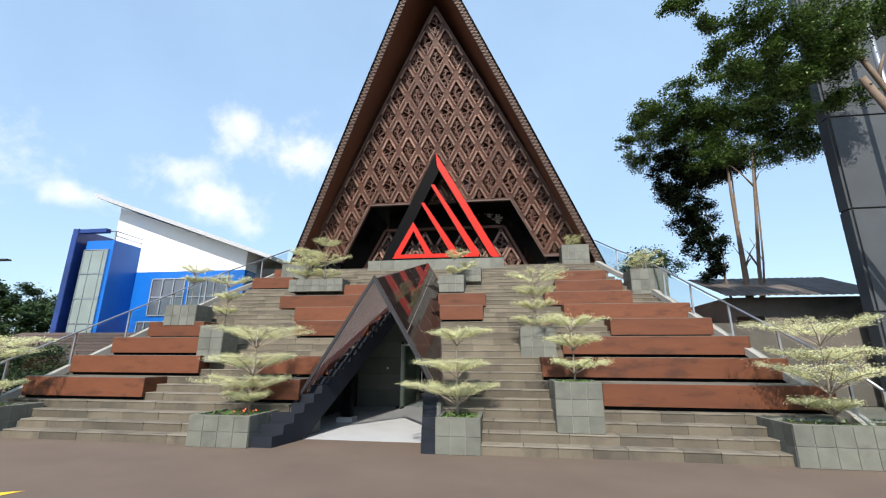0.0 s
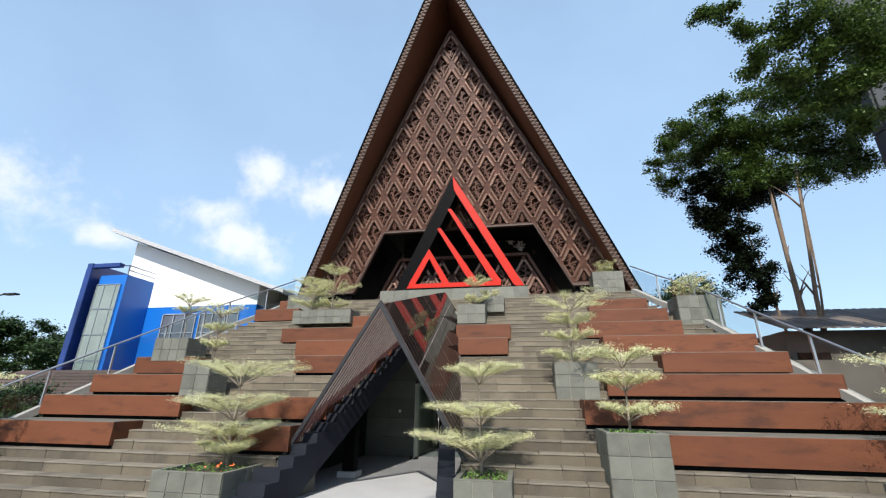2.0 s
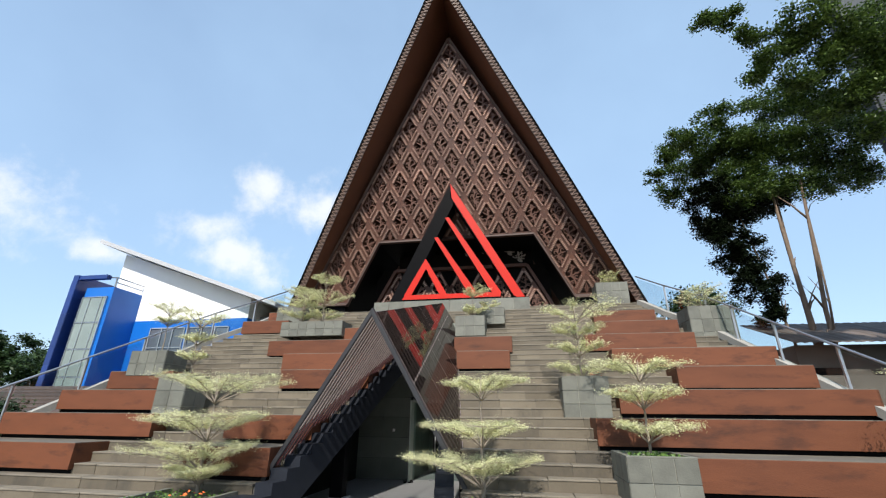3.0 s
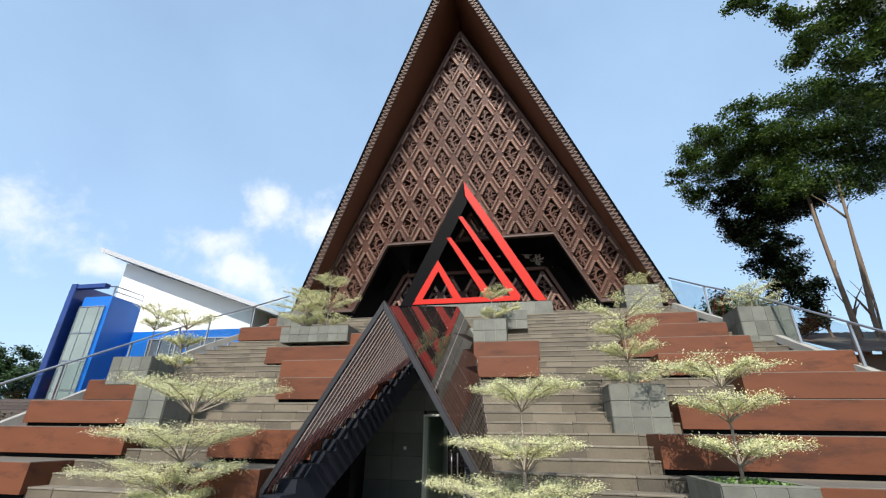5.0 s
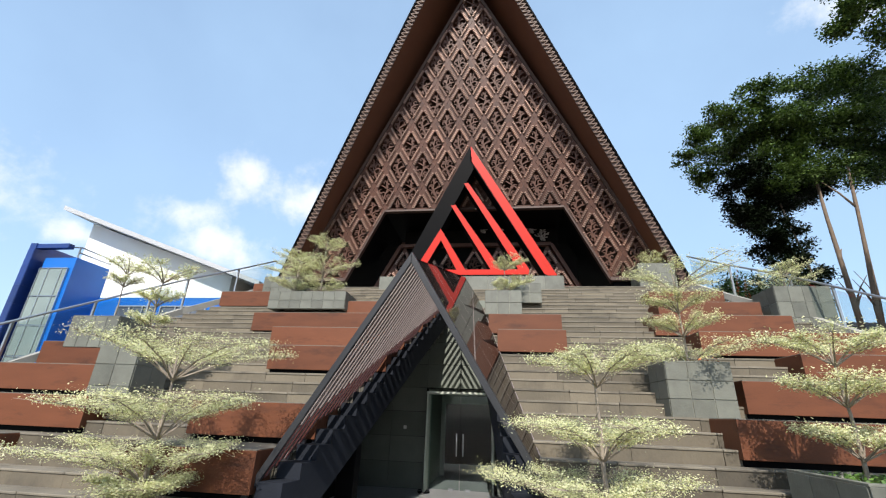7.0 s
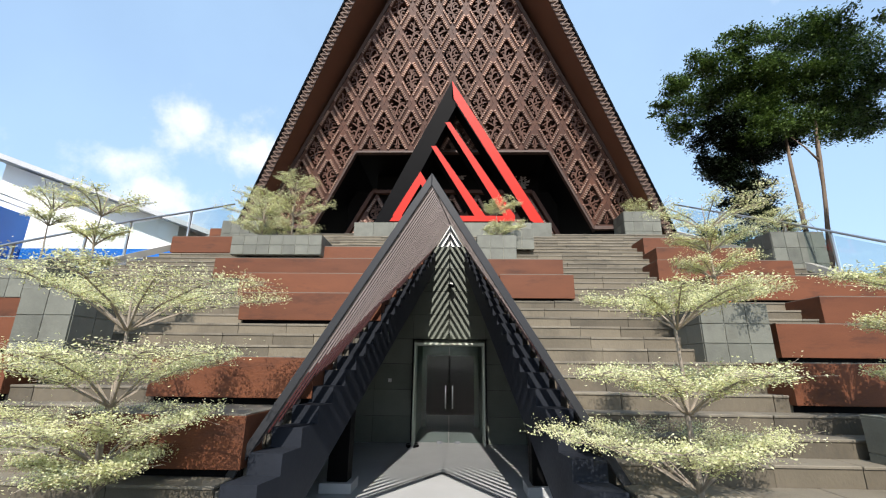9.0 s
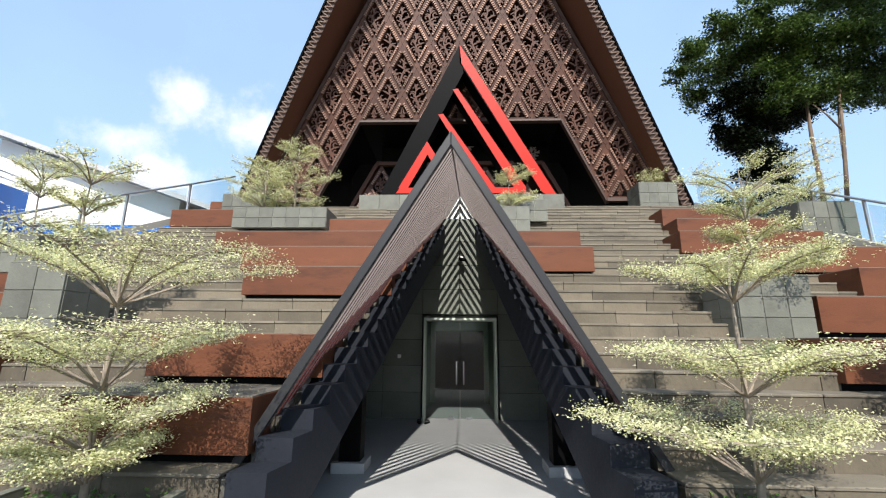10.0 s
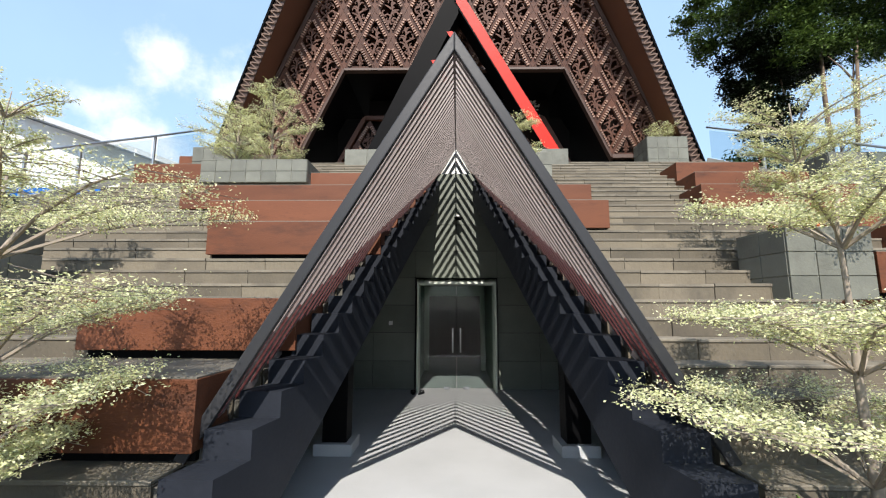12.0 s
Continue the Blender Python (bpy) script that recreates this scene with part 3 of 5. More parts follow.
tiered_tree(-7.3, 12.75, 3.25, ((1.0, 0.4, 0, 0), (1.35, 0.6, 0.1, 0)), 17, trunk=0.018, dens=1.0)
planter(-5.06, -2.95, 14.87, 4.10, 4.55, 0.8, herbs=60)
tiered_tree(-4.55, 15.25, 4.5, ((0.4, 0.6, -0.2, 0), (0.85, 0.85, -0.25, 0), (1.25, 0.55, -0.2, 0)), 18, dens=2.0, size=0.03)
tiered_tree(-3.85, 15.3, 4.5, ((0.4, 0.7, 0.15, 0), (1.0, 0.85, 0.2, 0), (1.62, 0.6, 0.05, 0)), 19, dens=2.0, size=0.03)
planter(-6.55, -5.45, 16.9, 4.9, 5.62, 0.9)
tiered_tree(-5.6, 17.3, 5.55, ((0.3, 0.6, 0, 0), (0.7, 0.7, 0, 0)), 20, dens=1.2)
planter(0.64, 1.55, 15.1, 4.03, 4.64, 0.75)
tiered_tree(1.15, 15.5, 4.6, ((0.35, 0.5, 0.05, 0), (0.95, 0.5, 0.1, 0)), 21, trunk=0.02, dens=1.3)
planter(1.2, 2.13, 15.95, 4.55, 5.09, 0.75)
tiered_tree(1.65, 16.3, 5.0, ((0.3, 0.4, 0, 0), ), 22, trunk=0.015, dens=1.0)
planter(5.56, 6.72, 18.6, 5.58, 6.57, 0.9)
tiered_tree(6.15, 19.0, 6.5, ((0.25, 0.4, 0, 0), (0.5, 0.5, 0.05, 0)), 23, trunk=0.02, dens=1.0)
planter(7.25, 8.42, 14.92, 3.6, 4.68, 0.9, size=0.32)
tiered_tree(7.8, 15.35, 4.6, ((0.4, 0.65, 0, 0), (0.7, 0.6, 0.1, 0)), 24, trunk=0.02, dens=1.0)
planter(-10.4, -8.0, 8.35, 0.0, 0.62, 1.0)
tiered_tree(-8.9, 8.7, 0.55, ((0.55, 0.75, 0.1, 0), (1.3, 0.9, 0.1, 0), (1.55, 0.9, 0.0, 0)), 25, dens=1.8)

# ---- entrance tunnel ----
def inset(y):
    """How far the stringer reaches in from the roof's foot; it tapers towards the back."""
    return 0.40 - 0.038 * max(0.0, y - 9.7)


def stringer(side):
    """Stepped charcoal beam that carries the tunnel roof, from the forecourt up along the stairs."""
    t = thing("stepped_stringer", side * 1.7, Y0, 0, "charcoal stepped side beam of the entrance canopy", "stringer", "stringers of the entrance canopy")
    for k in range(1, 27):
        bm = bmesh.new()
        ya, yb = step_y(k) - 0.06, step_y(k + 1) - 0.06
        zt = RISE * k + 0.03
        ca, cb = side * axis_x(ya), side * axis_x(yb)
        ia, ib = roof_half(ya) - inset(ya) + ca, roof_half(yb) - inset(yb) + cb
        wide = 0.12 if k < 4 else -0.10
        oa, ob = roof_half(ya) + wide + ca, roof_half(yb) + wide + cb
        za, zb = max(0.0, nose_z(ya) - 0.7 + 0.045 * max(0, ya - 9.7)), max(0.0, nose_z(yb) - 0.7 + 0.045 * max(0, yb - 9.7))
        o = Vector((side * 1.7, Y0, 0))
        bm_hull8(bm, [Vector(q) - o for q in ((side * ia, ya, za), (side * oa, ya, za), (side * ob, yb, zb), (side * ib, yb, zb),
                                              (side * ia, ya, zt), (side * oa, ya, zt), (side * ob, yb, zt), (side * ib, yb, zt))])
        part("step_block", bm, M_STRINGER, t)


stringer(-1)
stringer(1)
CANOPY = thing("entrance_canopy", 0, RIDGE_Y, 0, "steep glazed gable canopy with dark slats over the entrance", "canopy")


def roof_pt(side, y, f, lift=0.0):
    """A point on the canopy's roof plane, local to the canopy: f 0 at the ridge, 1 at the foot."""
    w = roof_half(y) * f
    zr = ridge_z(y)
    n = Vector((side * PITCH, 0, 1)).normalized()
    p = Vector((side * w, y - RIDGE_Y, zr - w * PITCH)) + n * lift
    if f == 0:
        p = Vector((0, y - RIDGE_Y, zr + lift * math.sqrt(1 + PITCH * PITCH)))
    p.x += axis_x(y)
    return p


for side in (-1, 1):
    # nested slats, parallel to the front edge
    y = RIDGE_Y + 0.20
    while y < BACK_Y:
        bm = bmesh.new()
        a0, a1 = roof_pt(side, y, 0.02, -0.02), roof_pt(side, y, 1.04, -0.02)
        b0, b1 = roof_pt(side, y + 0.075, 0.02, -0.02), roof_pt(side, y + 0.075, 1.04, -0.02)
        dn = Vector((side * PITCH, 0, 1)).normalized() * -0.016
        bm_hull8(bm, [a0 + dn, a1 + dn, b1 + dn, b0 + dn, a0, a1, b1, b0])
        slat = part("slat", bm, M_SLAT, CANOPY)
        bm = bmesh.new()
        e = Vector((0, -0.006, 0))
        r0 = roof_pt(side, y, 0.8, -0.022)
        bm_hull8(bm, [r0 + dn * 0.9 + e, a1 + dn * 0.9 + e, a1 + dn * 0.9, r0 + dn * 0.9, r0 + e, a1 + e, a1, r0])
        part("edge_strip", bm, M_SLATRED, slat, "dark red painted edge")
        y += 0.18
    # glass panes
    ys = [RIDGE_Y + 0.12 + i * (BACK_Y - RIDGE_Y - 0.14) / 6 for i in range(7)]
    for i in range(6):
        for f0, f1 in ((0.015, 0.5), (0.5, 1.05)):
            bm = bmesh.new()
            g = 0.006
            ya, yb = ys[i] + g, ys[i + 1] - g
            q = [roof_pt(side, ya, f0 + g, 0.012), roof_pt(side, ya, f1 - g, 0.012), roof_pt(side, yb, f1 - g, 0.012), roof_pt(side, yb, f0 + g, 0.012)]
            bm.faces.new([bm.verts.new(p) for p in q])
            pn = part("roof_pane", bm, G_ROOF, CANOPY, "tinted reflective roof glass")
            pn.visible_shadow = False
    # grey metal front edge and foot rail, ridge
    bm = bmesh.new()
    o = Vector((0, 0.09, RIDGE_SLOPE * 0.09))
    lo0, lo1, hi0, hi1 = [roof_pt(side, RIDGE_Y, f, l) for l in (-0.055, 0.02) for f in (0.0, 1.06)]
    bm_hull8(bm, [lo0, lo1, lo1 + o, lo0 + o, hi0, hi1, hi1 + o, hi0 + o])
    part("front_edge", bm, M_METAL, CANOPY, "grey metal edge", bevel=0.008)
    bm = bmesh.new()
    bm_beam(bm, roof_pt(side, RIDGE_Y + 0.1, 1.04, -0.02), roof_pt(side, BACK_Y, 1.04, -0.02), 0.05, 0.06)
    part("foot_rail", bm, M_SLAT, CANOPY)
bm = bmesh.new()
bm_beam(bm, (axis_x(RIDGE_Y), 0.05, ridge_z(RIDGE_Y) - 0.05), (0, BACK_Y - RIDGE_Y, ridge_z(BACK_Y) - 0.05), 0.02, 0.03)
part("ridge_beam", bm, M_SLAT, CANOPY)

# lobby behind: walls, columns, back wall with the glass door
DOOR_Y = 15.9
WALL = thing("wall_back", 0, DOOR_Y, 0, "grey-green stone-clad wall around the entrance door", "wall", kind="structure")
bm = bmesh.new()
bm_box(bm, -2.6, -0.86, 0.03, 0.25, 0, 3.7)
bm_box(bm, 0.86, 2.6, 0.03, 0.25, 0, 3.7)
bm_box(bm, -0.86, 0.86, 0.03, 0.25, 2.29, 4.6)
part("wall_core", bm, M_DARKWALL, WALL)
for j in range(8):
    z0, z1 = j * 0.575, (j + 1) * 0.575
    for i in range(-3, 3):
        x0, x1 = i * 0.87, (i + 1) * 0.87
        if z0 < 2.2 and -0.9 < x0 and x1 < 0.9 or z1 > 3.8 and (x0 < -0.9 or x1 > 0.9):
            continue
        piece("wall_tile", (x0 + x1) / 2, 0.018, (z0 + z1) / 2, 0.862, 0.024, 0.567, M_GREENWALL, WALL, 0.003)
# side walls closing the dark space, with shade painted in
for s in (-1, 1):
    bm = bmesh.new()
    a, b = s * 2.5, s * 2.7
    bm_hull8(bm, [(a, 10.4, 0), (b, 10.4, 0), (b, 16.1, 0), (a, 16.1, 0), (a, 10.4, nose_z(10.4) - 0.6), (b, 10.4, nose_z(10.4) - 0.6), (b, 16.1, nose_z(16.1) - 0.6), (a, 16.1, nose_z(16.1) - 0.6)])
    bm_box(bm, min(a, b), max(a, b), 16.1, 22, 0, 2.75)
    solid("wall_side", bm, M_DARKWALL, "near-black lobby side wall with its shade put into the colour", "wall", "structure")
for s in (-1, 1):
    c = thing("column", s * 1.40 + axis_x(12), 11.95, 0, "black square steel column on a pale concrete plinth", "column", "canopy columns")
    bm = bmesh.new()
    bm_box(bm, -0.22, 0.22, -0.02, 0.42, 0.0, 0.13)
    part("plinth", bm, M_CONCRETE, c, "pale concrete plinth", bevel=0.01)
    bm = bmesh.new()
    bm_box(bm, -0.14, 0.14, 0.06, 0.34, 0.12, 1.75)
    part("shaft", bm, M_BLACK, c, bevel=0.006)
# glazed white triangle over the wall
G = thing("gable_light", 0, BACK_Y - 0.12, 4.5, "small white frosted gable panel with slim bars", "window")
bm = bmesh.new()
vs = [bm.verts.new(p) for p in ((-0.42, 0, 0.03), (0.42, 0, 0.03), (0, 0, 0.78), (-0.42, 0.02, 0.03), (0.42, 0.02, 0.03), (0, 0.02, 0.78))]
for f in ((0, 1, 2), (5, 4, 3), (0, 3, 4, 1), (1, 4, 5, 2), (2, 5, 3, 0)):
    bm.faces.new([vs[i] for i in f])
part("panel", bm, M_FROST, G)
bm = bmesh.new()
bm_beam(bm, (-0.24, -0.01, 0.04), (0.0, -0.01, 0.5), 0.02, 0.02)
bm_beam(bm, (0.24, -0.01, 0.04), (0.0, -0.01, 0.5), 0.02, 0.02)
bm_beam(bm, (-0.4, -0.01, 0.04), (0.4, -0.01, 0.04), 0.03, 0.03)
part("bars", bm, M_ROOFGREY, G)

DOOR = thing("door_1", 0, DOOR_Y, 0, "frameless glass entrance door in a grey-green portal", "door", kind="structure")
for s in (-1, 1):
    bm = bmesh.new()
    bm_box(bm, s * 0.79 - 0.02, s * 0.79 + 0.02, -0.32, 0.3, 0.004, 2.2)
    part("jamb", bm, M_JAMB, DOOR, "pale grey-green jamb", bevel=0.005)
    bm = bmesh.new()
    bm_box(bm, s * 0.385 - 0.375, s * 0.385 + 0.375, 0.02, 0.032, 0.03, 2.14)
    p = part("door_pane", bm, G_DOOR, DOOR, "clear glass leaf")
    p.visible_shadow = False
    bm = bmesh.new()
    bm_tube(bm, [(s * 0.08, -0.05, 0.75), (s * 0.08, -0.05, 1.25)], [0.014, 0.014], 8)
    for zz in (0.8, 1.2):
        bm_tube(bm, [(s * 0.08, -0.05, zz), (s * 0.08, 0.02, zz)], [0.008, 0.008], 6)
    part("door_handle", bm, M_STEEL, DOOR, "steel bar handle", smooth=True)
    bm = bmesh.new()
    bm_box(bm, s * 0.4 - 0.06 - s * 0.2, s * 0.4 + 0.06 - s * 0.2, 0.005, 0.045, 0.01, 0.06)
    part("patch_fitting", bm, M_STEEL, DOOR)
bm = bmesh.new()
bm_box(bm, -0.77, 0.77, -0.32, 0.3, 2.15, 2.2)
part("head", bm, M_JAMB, DOOR, bevel=0.005)
# inner lobby seen through the glass
bm = bmesh.new()
bm_box(bm, -2.5, -0.7, 18.6, 18.7, 0, 2.6)
bm_box(bm, 0.7, 2.5, 18.6, 18.7, 0, 2.6)
bm_box(bm, -0.7, 0.7, 18.6, 18.7, 2.0, 2.6)
for s in (-1, 1):
    bm_box(bm, s * 0.88 - 0.05, s * 0.88 + 0.05, 16.17, 18.59, 0, 2.58)
solid("wall_inner", bm, M_LINT, "pale grey-green inner passage wall", "wall", "structure")
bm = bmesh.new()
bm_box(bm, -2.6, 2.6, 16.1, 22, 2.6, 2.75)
solid("ceiling", bm, M_DARKWALL, "near-black lobby ceiling with its shade put into the colour", "ceiling", "structure")
# closes the lobby; black paint stands for its unlit depth
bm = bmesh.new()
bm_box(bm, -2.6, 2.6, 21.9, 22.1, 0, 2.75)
solid("wall_far", bm, M_VOID, "near-black sheet standing for the unlit back of the lobby", "wall", "structure")
# switch plate
bm = bmesh.new()
bm_box(bm, -1.42, -1.34, DOOR_Y - 0.012, DOOR_Y + 0.004, 1.31, 1.39)
solid("switch_plate", bm, M_WHITE, "small white square switch on the dark wall", "switch", bevel=0.004)

# ---- stage wall at the top of the stairs ----
STAGE = thing("stage_wall", 0, 17.7, 5.3, "low band of pale grey slate slabs on the top landing", "wall", kind="structure")
bm = bmesh.new()
bm_box(bm, -2.95, 3.02, 0.03, 2.2, 0, 0.56)
part("core", bm, M_GROUT, STAGE)
for i in range(10):
    w = 5.97 / 10
    piece("slab", -2.95 + (i + 0.5) * w, 0.018, 0.29, w - 0.008, 0.03, 0.58, M_TILE, STAGE, 0.004)

# ---- great gable ----
APEX = Vector((-0.1, 15.28, 20.7))
FOOT_X, FOOT_Y, FOOT_Z = 7.6, 19.15, 5.4


def lat_y(z):
    return 19.7 - 0.189 * (z - 6.5)


GABLE = thing("gable_hall", 0, 19.5, TOP_Z, "tall steep-roofed hall with a carved brown lattice gable", "building")
GO = Vector((0, 19.5, TOP_Z))
for side in (-1, 1):
    foot = Vector((side * FOOT_X, FOOT_Y, FOOT_Z))
    back_a, back_f = Vector((-0.1, 42, 20.7)), Vector((side * FOOT_X, 42, FOOT_Z))
    nrm = Vector((-side * (APEX.z - FOOT_Z), 0, -FOOT_X)).normalized() * 0.28
    # slightly sagging roof slab, in six strips
    bm = bmesh.new()
    N = 8
    prev = None
    for i in range(N + 1):
        f = i / N
        sag = 0.03 * math.sin(math.pi * f)
        p = APEX.lerp(foot, f) - GO + Vector((side * sag * 0.9, 0, sag * 0.4))
        q = back_a.lerp(back_f, f) - GO + Vector((side * sag * 0.9, 0, sag * 0.4))
        cur = [bm.verts.new(p), bm.verts.new(p + nrm), bm.verts.new(q), bm.verts.new(q + nrm)]
        if prev:
            bm.faces.new((prev[0], cur[0], cur[2], prev[2]))
            bm.faces.new((prev[1], prev[3], cur[3], cur[1]))
            bm.faces.new((prev[0], prev[1], cur[1], cur[0]))
            bm.faces.new((prev[2], cur[2], cur[3], prev[3]))
        prev = cur
    part("roof", bm, M_BROWNROOF, GABLE, "smooth dark brown roof slope and soffit")
    # rake board with zigzag carving
    bd, zz = bmesh.new(), bmesh.new()
    d = (foot - APEX)
    n = 100
    inn = Vector((-side * (APEX.z - FOOT_Z), 0, -FOOT_X)).normalized() * 0.29
    fw = Vector((0, -0.03, 0))

    def rk(f):
        sag = 0.03 * math.sin(math.pi * f)
        return APEX.lerp(foot, f) - GO + Vector((side * sag * 0.9, 0, sag * 0.4))
    for i in range(n):
        f0, f1 = i / n, (i + 1) / n
        a, b = rk(f0), rk(f1)
        bm_hull8(bd, [a + fw * 0.1, b + fw * 0.1, b + inn + fw * 0.1, a + inn + fw * 0.1, a + fw, b + fw, b + inn + fw, a + inn + fw])
        m = (a + b) / 2
        f2 = Vector((0, -0.075, 0))
        for s0, s1 in ((a, m + inn), (m + inn, b)):
            t = (b - a) * 0.17
            bm_hull8(zz, [s0 + fw, s0 + t + fw, s1 + t + fw, s1 + fw, s0 + f2, s0 + t + f2, s1 + t + f2, s1 + f2])
    bmesh.ops.remove_doubles(bd, verts=bd.verts, dist=0.001)
    part("rake_board", bd, M_TRIMDARK, GABLE, "dark edge board")
    tagged(part("zigzag_carving", zz, M_TRIM, GABLE, "pale zigzag carving on the roof edge"), kind="stuff")
    bm = bmesh.new()
    bm_beam(bm, rk(0) - inn * 0.08 + fw, rk(0.5) - inn * 0.08 + fw, 0.06, 0.14, (0, 1, 0))
    bm_beam(bm, rk(0.5) - inn * 0.08 + fw, rk(1) - inn * 0.08 + fw, 0.06, 0.14, (0, 1, 0))
    part("edge_cap", bm, M_BLACK, GABLE)

# near-black end sheet: the hall's unlit depth is put into its colour
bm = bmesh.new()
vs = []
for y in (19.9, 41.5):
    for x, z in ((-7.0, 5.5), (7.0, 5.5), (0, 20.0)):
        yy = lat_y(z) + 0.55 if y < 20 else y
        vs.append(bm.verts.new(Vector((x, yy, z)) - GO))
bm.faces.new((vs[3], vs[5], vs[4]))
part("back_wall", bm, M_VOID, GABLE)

# carved lattice: diamonds parallel to the roof edges
DW, DP, TOPC = 0.98, 0.884, 17.9
TH = 0.09


def stud_row(bm, a, b, n, wid, y):
    d = (b - a)
    t = d.normalized()
    s = Vector((-t.z, 0, t.x))
    for i in range(n):
        c = a + d * (i + 0.5) / n
        u, v = t * d.length / n * 0.29, s * wid / 2
        bm_hull8(bm, [c - u - v + y, c + u - v + y, c + u + v + y, c - u + v + y] + [c + 0.86 * (-u - v) + y * 1.6, c + 0.86 * (u - v) + y * 1.6, c + 0.86 * (u + v) + y * 1.6, c + 0.86 * (-u + v) + y * 1.6])


def ring(bm, outer, inner, y0, y1):
    n = len(outer)
    Y = lambda p, y: bm.verts.new((p[0], y, p[1]))
    o0, o1, i0, i1 = [[Y(p, y) for p in q] for q, y in ((outer, y0), (outer, y1), (inner, y0), (inner, y1))]
    for k in range(n):
        l = (k + 1) % n
        bm.faces.new((o0[k], o0[l], i0[l], i0[k]))
        bm.faces.new((o1[k], i1[k], i1[l], o1[l]))
        bm.faces.new((i0[k], i0[l], i1[l], i1[k]))
        bm.faces.new((o0[k], o1[k], o1[l], o0[l]))


def ribbon(bm, pts, w, y0, y1):
    """A flat carved stroke with thickness along 2D points (x, z)."""
    prev = None
    n = len(pts)
    for i in range(n):
        a, b = Vector((pts[max(i - 1, 0)][0], pts[max(i - 1, 0)][1])), Vector((pts[min(i + 1, n - 1)][0], pts[min(i + 1, n - 1)][1]))
        d = (b - a).normalized()
        s = Vector((-d.y, d.x)) * w / 2 * (1.15 - 0.7 * i / n)
        p = Vector((pts[i][0], pts[i][1]))
        cur = [bm.verts.new((q.x, y, q.y)) for q, y in ((p - s, y0), (p + s, y0), (p + s, y1), (p - s, y1))]
        if prev:
            for k in range(4):
                bm.faces.new((prev[k], prev[(k + 1) % 4], cur[(k + 1) % 4], cur[k]))
        prev = cur


def curl(cx, cz, r, a0, turn, n=7):
    return [(cx + r * (1 - 0.75 * i / (n - 1)) * math.cos(a0 + turn * i / (n - 1)), cz + r * (1 - 0.75 * i / (n - 1)) * math.sin(a0 + turn * i / (n - 1))) for i in range(n)]


def diamond_meshes(half, seed):
    """Frame, studs and ornament of one carved lattice panel; half: its upper half alone."""
    hw, hh = DW / 2, DP
    k = 0.66
    fr, st, orn = bmesh.new(), bmesh.new(), bmesh.new()
    if half:
        ring(fr, [(-hw, 0), (hw, 0), (0, hh)], [(-hw * 0.55, 0.1), (hw * 0.55, 0.1), (0, hh * 0.66)], -TH, 0)
    else:
        ring(fr, [(-hw, 0), (0, -hh), (hw, 0), (0, hh)], [(-hw * k, 0), (0, -hh * k), (hw * k, 0), (0, hh * k)], -TH, 0)
    y = Vector((0, -TH, 0))
    m = 0.80
    cs = [(-hw, 0), (0, -hh), (hw, 0), (0, hh)]
    for i in range(4):
        a, b = cs[i], cs[(i + 1) % 4]
        if half and (a[1] < 0 or b[1] < 0):
            continue
        A, B = Vector((a[0] * m, 0, a[1] * m)), Vector((b[0] * m, 0, b[1] * m))
        stud_row(st, A.lerp(B, 0.12), A.lerp(B, 0.88), 8, 0.10 if i >= 2 else 0.065, y)
    rg = random.Random(seed)
    if half:
        for s in (-1, 1):
            ribbon(orn, curl(s * 0.1, 0.22, 0.12, 1.57 - s * 1.57, s * 4.5), 0.05, -0.05, -0.01)
            ribbon(orn, [(0, 0.1), (s * 0.04, 0.3), (s * 0.02, 0.5)], 0.05, -0.05, -0.01)
    else:
        # flowing carved strokes: a slanted stem with curls on both sides
        tilt = rg.choice((-1, 1))
        ribbon(orn, [(-tilt * 0.10, -0.42), (-tilt * 0.02, -0.2), (tilt * 0.06, 0.0), (tilt * 0.02, 0.2), (tilt * 0.08, 0.42)], 0.06, -0.06, -0.01)
        for q in range(7):
            zc = -0.36 + 0.12 * q
            room = (hh * k - abs(zc)) / (hh * k) * hw * k
            sd = -1 if q % 2 else 1
            cx = sd * room * rg.uniform(0.42, 0.6)
            rr = min(0.12, room * 0.5) * rg.uniform(0.85, 1.15)
            ribbon(orn, curl(cx, zc + rg.uniform(-0.03, 0.03), rr, rg.uniform(0, 6.28), sd * tilt * rg.uniform(3.2, 5.0)), 0.05, -0.055, -0.01)
            ribbon(orn, [(tilt * 0.02, zc - 0.05), (-sd * room * 0.4, zc + 0.03), (-sd * room * 0.85, zc + rg.uniform(-0.05, 0.09))], 0.05, -0.05, -0.01)
    return mesh_of("frame", fr, M_LATTICE), mesh_of("studs", st, M_STUD), mesh_of("ornament", orn, M_ORN)


FULL = [diamond_meshes(False, q) for q in (1, 2, 3, 5, 8)]
HALF = diamond_meshes(True, 4)
LATTICE_TILT = math.degrees(math.atan(0.189))


def lattice_panel(parent, x, z, y, data, tilt, origin, sc=1.0):
    o = new("carved_panel", data[0])
    o.parent = parent
    o.matrix_basis = Matrix.Translation(Vector((x, y, z)) - origin) @ pose(0, 0, 0, tilt, 0, 0) @ Matrix.Diagonal((sc, 1, sc, 1))
    for nm, dd in (("studs", data[1]), ("ornament", data[2])):
        c = tagged(new(nm, dd), kind="stuff")
        c.parent = o
    return o


LATTICE = thing("lattice_gable", 0, 19.5, TOP_Z, "openwork gable screen of carved brown diamond panels", "lattice screen")
S_TILT = math.cos(radians(LATTICE_TILT))
rl = random.Random(9)
